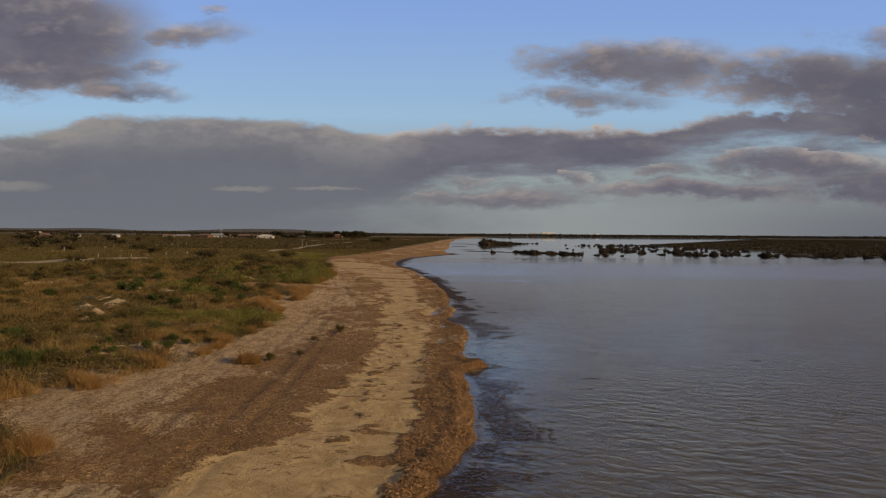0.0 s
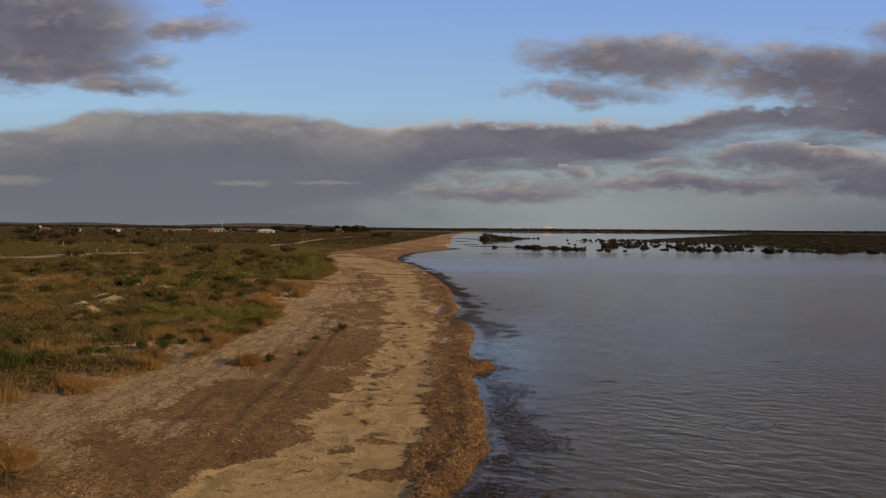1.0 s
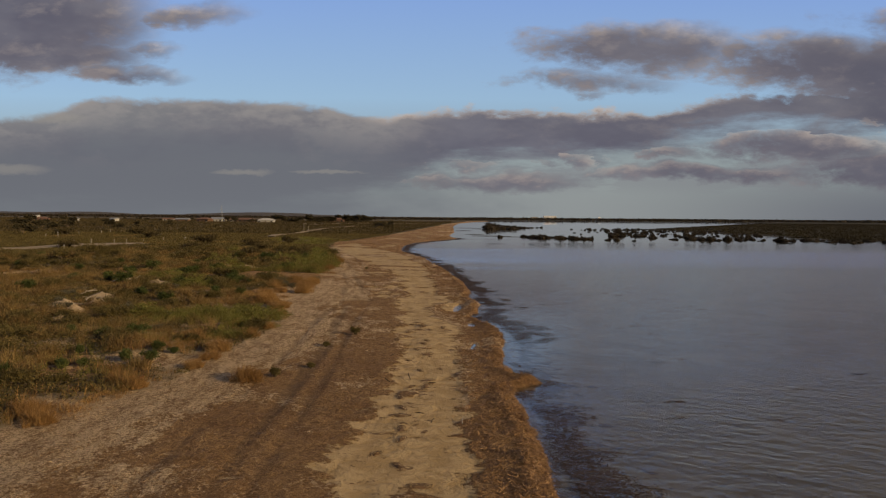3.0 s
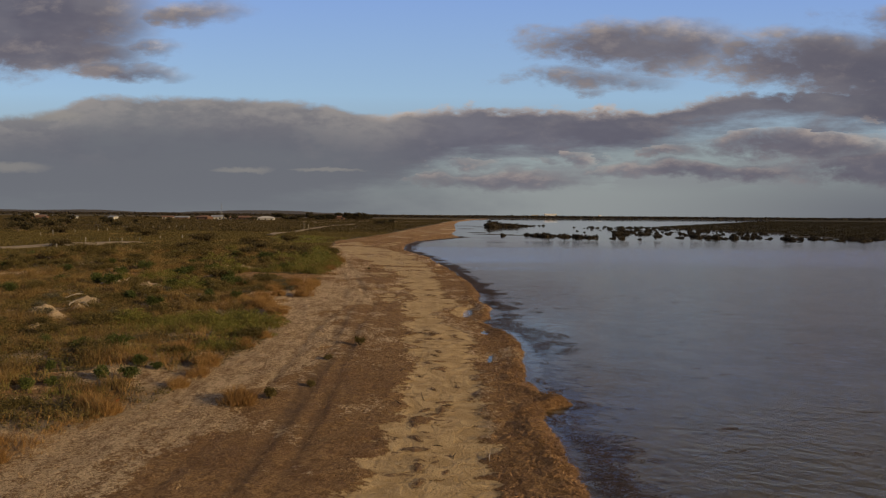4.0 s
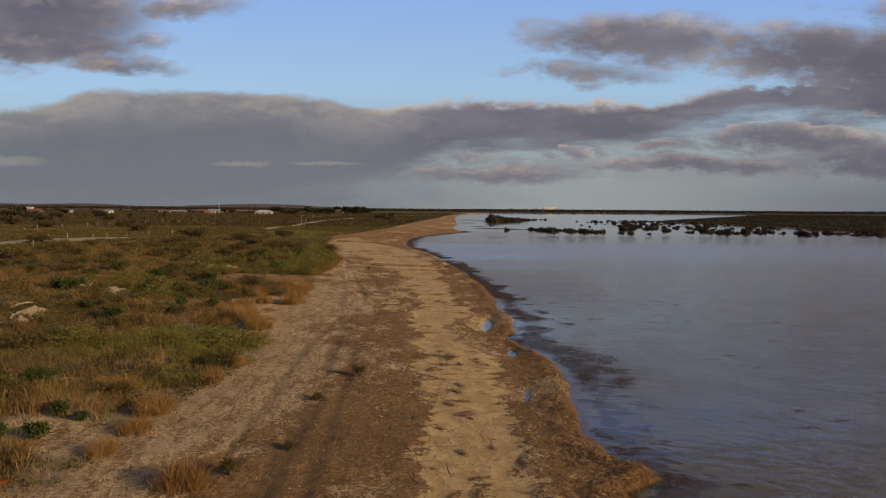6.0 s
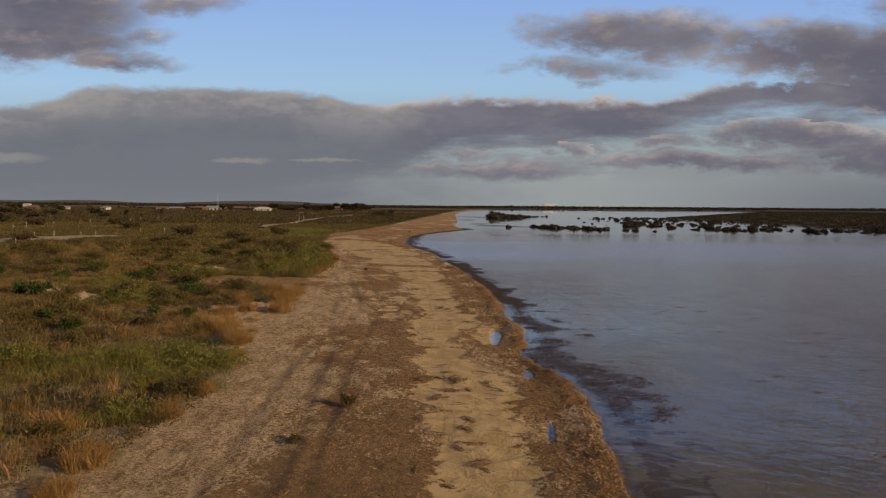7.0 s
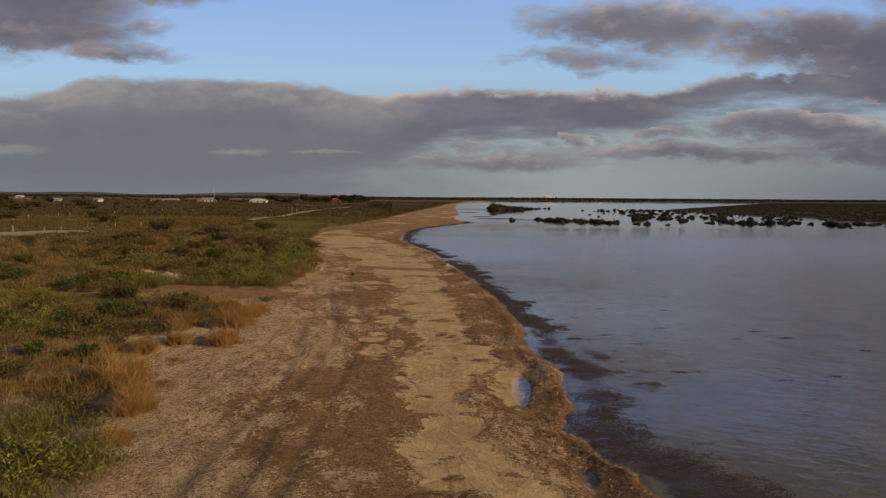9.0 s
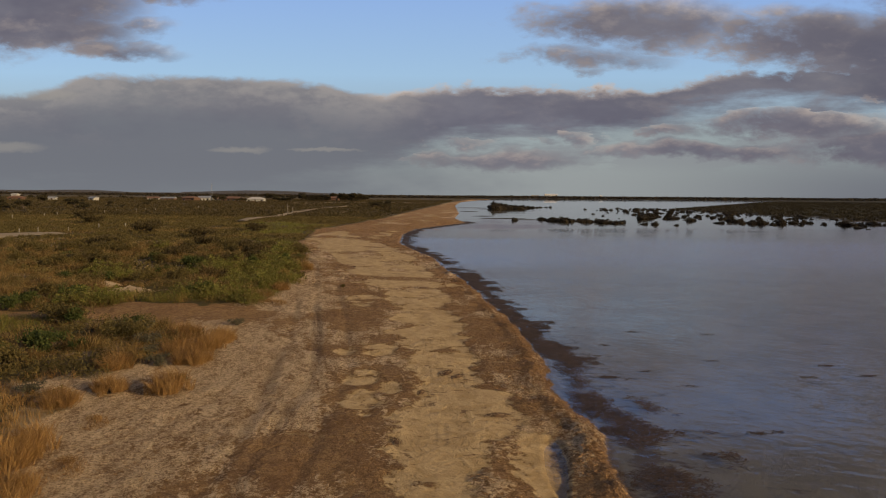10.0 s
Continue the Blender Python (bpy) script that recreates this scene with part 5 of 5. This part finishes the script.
# ---- dirt tracks, fence ----
def ribbon(name, line, width, lift, mat, label):
    """A strip laid over the ground along a line of points."""
    pts = []
    for (a, b), (c, d) in zip(line, line[1:]):
        steps = max(2, int(math.hypot(c - a, d - b) / 2.0))
        pts += [(a + (c - a) * k / steps, b + (d - b) * k / steps) for k in range(steps)]
    pts.append(line[-1])
    p = np.array(pts)
    d = np.gradient(p, axis=0)
    d /= np.linalg.norm(d, axis=1)[:, None]
    side = np.stack([d[:, 1], -d[:, 0]], 1)
    cols = []
    for q in np.linspace(-1, 1, 7):
        w = width * (0.5 + 0.14 * (fractal(p[:, 0] * 1.0, p[:, 1], 6, 141 + int(q * 3)) - 0.5))
        xy = p + side * (w * q)[:, None]
        cols.append(np.stack([xy[:, 0], xy[:, 1], height_of(xy[:, 0], xy[:, 1]) + lift - 0.10 * abs(q) ** 3], 1))
    v = np.stack(cols, 1).reshape(-1, 3)
    n = len(p)
    i = (np.arange(n - 1)[:, None] * 7 + np.arange(6)[None, :]).ravel()
    ob = new(name, np_mesh(name, v, np.stack([i, i + 1, i + 8, i + 7], 1), mat, True))
    return tagged(ob, label, "track", kind="structure")


ribbon("dirt_track_1", [(-72, 66), (-63, 76), (-57.6, 84.2), (-54.2, 88.5), (-51.8, 94.5), (-48.8, 100.5)], 5.6, 0.26, ROAD, "pale sandy track through the scrub beside the fence")
ribbon("dirt_track_2", [(-38, 140), (-40.5, 165), (-42, 195), (-43.5, 240), (-44, 280), (-41.5, 305)], 2.2, 0.30, ROAD, "pale raised dirt track leading inland")
ribbon("dirt_track_3", [(-62, 330), (-85, 380), (-60, 430), (-10, 440)], 4.0, 0.4, ROAD, "far pale track across the flat")


def fence_post(tall, r):
    bm = bmesh.new()
    tube(bm, [(0, 0, -0.3), (0, 0, tall * 0.5), (0.01, 0.0, tall - 0.04), (0.01, 0, tall)], [r * 1.06, r, r * 0.95, r * 0.7], 7)
    post = part("fence_post", bm, POST)
    for z in (0.45, 0.8):
        bm = bmesh.new()
        box(bm, -r * 1.3, r * 1.3, -r * 1.25, r * 1.25, tall * z - 0.02, tall * z + 0.02)
        part("wire_tie", bm, STEEL, post)
    return post


post = tagged(fence_post(0.85, 0.055), "weathered pale wooden fence post", "fence post", "fence posts")
fence_spots = [(-78.3, 124.1, 1.2), (-76.2, 124.6, 1.4), (-49.0, 80.2, 1.0), (-49.7, 84.0, 0.9), (-56.4, 95.4, 1.0), (-53.0, 94.2, 1.1), (-50.9, 97.0, 1.0), (-50.2, 99.5, 1.0), (-51.5, 108.2, 0.9),
               (-51.2, 115.5, 1.0), (-46.5, 113.9, 1.3), (-46.2, 117.8, 1.2), (-85.3, 158.4, 1.1), (-85.7, 163.6, 1.1), (-87.7, 177.9, 1.2), (-84.8, 182.1, 1.3), (-86.9, 192.2, 1.2), (-85.5, 200.6, 1.2),
               (-85.0, 204.9, 1.2), (-85.3, 246.0, 1.3), (-61.0, 76.5, 1.0), (-66.5, 70.0, 1.0), (-84.0, 146.0, 1.1), (-86.0, 170.0, 1.1), (-86.2, 214.0, 1.2), (-86.0, 228.0, 1.2)]
plant_out(post, fence_spots)
gate = tagged(fence_post(2.4, 0.09), "tall pale gate post beside the dirt track", "gate post", "gate posts")
gate.name = "gate_post"
plant_out(gate, [(-41.2, 190.5, 1.0), (-39.9, 190.5, 1.0)])


# ---- dark bushes standing in the shallows ----
def marsh_bush(seed, n=260):
    bm = bmesh.new()
    bmesh.ops.create_icosphere(bm, subdivisions=3, radius=1.0)
    for v in bm.verts:
        k = 0.74 + 0.34 * noise.noise(v.co * 2.0 + Vector((seed, 0, 0))) + 0.14 * noise.noise(v.co * 6 + Vector((0, seed, 0)))
        v.co = Vector((v.co.x * k, v.co.y * k, max(v.co.z * k * 0.62, -0.25)))
    ob = part("marsh_bush", bm, MARSH)
    child("foliage", leaves(np.array([(0, 0, 0.0), (0.45, 0.2, 0.05), (-0.5, -0.1, 0.0)]), np.array([0.95, 0.45, 0.5]), np.array([0.66, 0.72, 0.40]), n // 2, 0.12, MARSH, "foliage", seed, 0.6), ob)
    return ob


def make_marsh_bushes():
    rng = random.Random(5)
    protos = [tagged(marsh_bush(s), "dark rounded samphire bush standing in shallow water", "marsh bush", "bushes in the lagoon") for s in (3, 8, 13)]
    spots = []
    for _ in range(26):                       # far bank of bushes
        f = rng.uniform(0, 1) ** 1.3
        spots.append((23 + 14 * f, rng.gauss(312, 5), rng.uniform(1.6, 3.4) * (1.1 - 0.45 * f)))
    for _ in range(12):
        f = rng.uniform(0, 1)
        spots.append((34 + 20 * f, 318 + 30 * f + rng.gauss(0, 4), rng.uniform(1.0, 2.0) * (1.1 - 0.4 * f)))
    for _ in range(24):                       # nearer bank
        f = rng.uniform(0, 1)
        spots.append((22.5 + 12.5 * f + rng.gauss(0, 0.5), 181 - 17 * f + rng.gauss(0, 4.0), rng.choice((0.45, 0.6, 0.8, 1.1, 1.5))))
    spots += [(16.5, 174, 0.9), (36.6, 160, 1.0), (38.6, 162.5, 1.1), (41.5, 155.5, 0.7), (43.7, 155.3, 0.9), (51.5, 189, 1.6), (55.8, 201, 2.1), (57.5, 202, 1.9), (60.5, 193, 1.4), (47, 152, 0.6)]
    for _ in range(46):                       # scattered along the marsh front
        x = rng.uniform(58, 135)
        spots.append((x, 152 + rng.uniform(0, 14) + max(0, 90 - x) * rng.uniform(-0.1, 1.1), rng.uniform(0.5, 1.5)))
    for _ in range(46):                       # small ones in front of the marsh
        spots.append((rng.uniform(66, 140), rng.uniform(140, 168), rng.uniform(0.3, 0.85)))
    for _ in range(60):                       # thick along the marsh side
        y = rng.uniform(185, 330)
        spots.append((107 - rng.uniform(0, 1) ** 1.6 * 46, y, rng.uniform(0.4, 1.3)))
    for _ in range(70):                       # small ones between the banks and the marsh
        y = rng.uniform(175, 330)
        spots.append((44 + (y - 150) * 0.16 + rng.uniform(0, 1) * (108 - 44 - (y - 150) * 0.16), y, rng.uniform(0.35, 0.95)))
    for _ in range(90):                       # specks strewn over the flat water between
        y = rng.uniform(180, 330)
        spots.append((36 + (y - 170) * 0.14 + rng.uniform(0, 1) ** 0.7 * 66, y, rng.uniform(0.25, 0.7)))
    for i, (x, y, k) in enumerate(spots):
        m = Matrix.Translation((x, y, -0.02)) @ Matrix.Rotation(rng.uniform(0, math.tau), 4, "Z") @ Matrix.Diagonal((k * rng.uniform(0.9, 1.5), k, k * rng.uniform(0.7, 1.2), 1))
        ob = protos[i] if i < 3 else copy_thing(protos[i % 3], Matrix.Identity(4))
        ob.matrix_basis = m


make_marsh_bushes()


# ---- low weed bars lying just at the surface ----
def weed_bar(x, y, rx, ry, seed):
    n = 30
    bm = bmesh.new()
    mid = bm.verts.new((0, 0, 0.10))
    rings = []
    for q, z in ((0.5, 0.08), (0.85, 0.045), (1.0, -0.06)):
        ring = []
        for i in range(n):
            a = i * math.tau / n
            w = 1 + 0.45 * noise.noise((math.cos(a) * 2 + seed, math.sin(a) * 2, 0.3))
            ring.append(bm.verts.new((math.cos(a) * rx * q * w, math.sin(a) * ry * q * w, z + 0.03 * noise.noise((a * 3, q * 4, seed)))))
        rings.append(ring)
    for i in range(n):
        bm.faces.new((mid, rings[0][i], rings[0][(i + 1) % n]))
        for r, s in zip(rings, rings[1:]):
            bm.faces.new((r[i], s[i], s[(i + 1) % n], r[(i + 1) % n]))
    ob = part("weed_bar", bm, MARSH)
    ob.matrix_basis = Matrix.Translation((x, y, 0.0))
    return tagged(ob, "flat dark bar of weed at the water surface", "weed bar", "weed bars")


for i, spot in enumerate(((12, 322, 8, 2.6), (18.5, 300, 5, 2.2), (9, 256, 3.5, 3), (14.5, 186, 5.5, 1.6), (20.0, 178, 3.0, 1.0), (11, 203, 3, 2))):
    weed_bar(*spot, seed=i * 2.3)


# ---- far settlement ----
def house(w, d, h, roof_h, wall_mat, roof_mat, hip, label):
    root = tagged(new("house"), label, "house", "far houses")
    bm = bmesh.new()
    box(bm, -w / 2, w / 2, -d / 2, d / 2, -0.6, h)
    part("wall", bm, wall_mat, root)
    bm = bmesh.new()
    e, inset = 0.5, d * 0.45 if hip else 0.0
    low = [bm.verts.new(p) for p in ((-w / 2 - e, -d / 2 - e, h), (w / 2 + e, -d / 2 - e, h), (w / 2 + e, d / 2 + e, h), (-w / 2 - e, d / 2 + e, h))]
    base = [bm.verts.new((v.co.x, v.co.y, h - 0.15)) for v in low]
    r0, r1 = bm.verts.new((-w / 2 - e + inset, 0, h + roof_h)), bm.verts.new((w / 2 + e - inset, 0, h + roof_h))
    for f in ((low[0], low[1], r1, r0), (low[2], low[3], r0, r1), (low[3], low[0], r0), (low[1], low[2], r1), base[::-1]):
        bm.faces.new(f)
    for i in range(4):
        bm.faces.new((base[i], base[(i + 1) % 4], low[(i + 1) % 4], low[i]))
    part("roof", bm, roof_mat, root)
    for x in np.linspace(-w / 2 + 1.4, w / 2 - 1.4, max(2, int(w / 3.2))):
        if abs(x) < 0.9:
            continue
        bm = bmesh.new()
        box(bm, x - 0.6, x + 0.6, -d / 2 - 0.04, -d / 2 + 0.05, h * 0.36, h * 0.80)
        win = part("window", bm, GLASS, root)
        bm = bmesh.new()
        box(bm, x - 0.7, x + 0.7, -d / 2 - 0.10, -d / 2, h * 0.31, h * 0.36)
        part("sill", bm, WHITE, win)
    bm = bmesh.new()
    box(bm, -0.5, 0.5, -d / 2 - 0.05, -d / 2 + 0.05, 0, 2.05)
    part("door", bm, BARK, root)
    return root


def settle(root, px, dist, turn=0.0):
    """Stand a house off at a distance, by its bearing."""
    x, y = px * dist, dist
    root.matrix_basis = Matrix.Translation((x, y, ground_at(x, y) - 0.5)) @ Matrix.Rotation(turn, 4, "Z")


for px, dist, w, d, h, rh, wall, roof, hip, turn, label in (
        (-0.2745, 450, 11, 8, 2.3, 1.4, WHITE, WHITE, True, 0.12, "white single-storey house with a pale hipped roof"),
        (-0.308, 460, 13, 8, 2.6, 1.2, BRICK, TILE, True, -0.1, "low red brick house with a terracotta roof"),
        (-0.331, 470, 5, 5, 2.4, 1.0, CREAM, TILE, False, 0.2, "small cream cottage with a terracotta roof"),
        (-0.3495, 470, 8, 7, 2.8, 1.2, WHITE, TIN, False, 0.05, "white house with a grey tin roof"),
        (-0.370, 455, 9, 7, 2.6, 1.2, BRICK, TILE, True, -0.2, "red brick house with a terracotta roof behind scrub"),
        (-0.404, 480, 9, 6, 2.0, 0.9, BRICK, TIN, False, 0.1, "brick shed with a grey roof"),
        (-0.426, 500, 8, 6, 2.0, 0.9, CREAM, TILE, False, 0.3, "cream cottage with a terracotta roof"),
        (-0.511, 420, 4, 4, 2.3, 0.8, WHITE, TIN, False, -0.3, "small white hut in the scrub"),
        (-0.572, 440, 4, 4, 2.2, 0.8, WHITE, TIN, False, 0.2, "small white shed among dark scrub"),
        (-0.624, 430, 8, 6, 2.4, 1.1, BRICK, TILE, True, 0.2, "reddish farmhouse low in the scrub"),
        (-0.632, 560, 4, 5, 3.2, 0.8, WHITE, WHITE, False, 0.1, "small white house above the scrub"),
        (-0.165, 520, 12, 7, 2.8, 1.2, BRICK, TILE, False, 0.0, "dark brick house among trees"),
        (0.1635, 1560, 30, 14, 7.0, 0.8, HALL, HALL, False, 0.0, "long white hall on the far shore"),
        (0.1400, 1560, 18, 9, 4.2, 0.5, CREAM, CREAM, False, 0.0, "pale long shed on the far shore"),
        (0.2395, 1560, 6, 6, 4.6, 0.8, HALL, HALL, False, 0.0, "small white building on the far shore")):
    settle(house(w, d, h, rh, wall, roof, hip, label), px, dist, turn)


def radio_mast(px, dist, tall):
    root = tagged(new("radio_mast"), "thin grey lattice mast behind the houses", "mast")
    for sx, sy in ((-1, -1), (1, -1), (0, 1.1)):
        bm = bmesh.new()
        tube(bm, [(sx * 0.9, sy * 0.9, -0.5), (sx * 0.35, sy * 0.35, tall * 0.7), (sx * 0.15, sy * 0.15, tall)], [0.11, 0.09, 0.06], 5)
        part("leg", bm, STEEL, root)
    for k in range(9):
        z = tall * (k + 1) / 10
        q = 0.9 - 0.75 * z / tall
        bm = bmesh.new()
        tube(bm, [(-q, -q, z), (q, -q, z + 0.5)], [0.05, 0.05], 4)
        part("brace", bm, STEEL, root)
    x, y = px * dist, dist
    root.matrix_basis = Matrix.Translation((x, y, ground_at(x, y)))


radio_mast(-0.343, 620, 14)


def tree(seed, tall, spread):
    """A low coastal tree: trunk, limbs and an uneven crown of leaf clumps."""
    rng = random.Random(seed)
    bm = bmesh.new()
    top = (rng.uniform(-0.3, 0.3), rng.uniform(-0.3, 0.3), tall * 0.5)
    tube(bm, [(0, 0, -0.3), (0.1, 0.05, tall * 0.2), top], [0.28, 0.22, 0.14])
    lobes, rr, hh = [], [], []
    for k in range(11):
        a, q = rng.uniform(0, math.tau), spread * rng.uniform(0.15, 0.72)
        p = (math.cos(a) * q, math.sin(a) * q, tall * rng.uniform(0.30, 0.66))
        tube(bm, [top if k % 2 else (0.1, 0.05, tall * 0.25), (p[0] * 0.55, p[1] * 0.55, p[2] * 0.85), p], [0.10, 0.07, 0.03], 5)
        lobes.append(p)
        rr.append(spread * rng.uniform(0.26, 0.46))
        hh.append(tall * rng.uniform(0.20, 0.36))
    root = tagged(new("tree"), "low dark spreading coastal tree on the flat", "tree", "far trees")
    part("trunk", bm, BARK, root)
    child("crown", leaves(np.array(lobes), np.array(rr), np.array(hh), 110, 0.30, TREE, "crown", seed, 0.25), root)
    return root


def make_trees():
    rng = random.Random(9)
    protos = [tree(4, 5.0, 3.6), tree(6, 4.0, 4.0), tree(11, 6.0, 3.2)]
    spots = [(-0.243, 470, 0.9), (-0.232, 465, 1.0), (-0.222, 470, 0.8), (-0.205, 480, 1.1), (-0.192, 500, 1.0), (-0.178, 490, 0.9), (-0.152, 500, 1.2), (-0.14, 505, 1.3), (-0.132, 480, 1.1), (-0.122, 520, 1.0),
             (-0.093, 290, 0.75), (-0.079, 285, 0.55), (-0.325, 445, 0.7), (-0.298, 440, 0.8), (-0.335, 452, 0.6)]
    spots += [(rng.uniform(-0.27, -0.11), rng.uniform(480, 600), rng.uniform(0.7, 1.05)) for _ in range(30)]
    spots += [(rng.uniform(-0.70, -0.27), rng.uniform(480, 640), rng.uniform(0.35, 0.6)) for _ in range(34)]
    spots += [(rng.uniform(-0.68, -0.42), rng.uniform(250, 380), rng.uniform(0.25, 0.4)) for _ in range(16)]
    spots += [(-0.664, 150, 0.5), (-0.652, 156, 0.45), (-0.608, 215, 0.65), (-0.588, 222, 0.6), (-0.628, 226, 0.65), (-0.662, 290, 0.9), (-0.643, 300, 0.9), (-0.521, 240, 0.6), (-0.508, 236, 0.5), (-0.577, 320, 0.6)]
    for i, (px, d, k) in enumerate(spots):
        x, y = px * d, d
        m = Matrix.Translation((x, y, ground_at(x, y) - 0.2)) @ Matrix.Rotation(rng.uniform(0, math.tau), 4, "Z") @ Matrix.Diagonal((k * rng.uniform(1.1, 1.8), k * 1.2, k * rng.uniform(1.0, 1.4), 1))
        ob = protos[i] if i < 3 else copy_thing(protos[i % 3], Matrix.Identity(4))
        ob.matrix_basis = m


make_trees()


def hills():
    """Low ridge far inland, one strip with a wavering crest."""
    n = 240
    u = np.linspace(-1.3, -0.02, n)
    v = []
    for q, dist in ((0.0, 1700), (0.5, 2100), (1.0, 2500), (0.55, 3000), (0.0, 3600)):
        crest = 10 + 9 * np.exp(-((u + 0.275) / 0.075) ** 2) + 8 * np.exp(-((u + 0.55) / 0.05) ** 2) + 10 * np.exp(-((u + 0.72) / 0.12) ** 2) + 7 * (fractal(u * 900, u * 0, 60, 151) - 0.4)
        crest = crest * np.clip((-u - 0.05) / 0.18, 0, 1)
        v.append(np.stack([u * dist, np.full(n, float(dist)), q * crest * np.where(u < -0.4, 0.62, 0.9) + 2.0 + 2 * (fractal(u * dist, u * 0 + dist, 90, 155) - 0.5) * q], 1))
    i = (np.arange(4)[:, None] * n + np.arange(n - 1)[None, :]).ravel()
    ob = new("backdrop_hills", np_mesh("backdrop_hills", np.concatenate(v), np.stack([i, i + 1, i + n + 1, i + n], 1), HILL, True))
    tagged(ob, "low dry brown hills on the horizon", "hills", kind="structure")


hills()
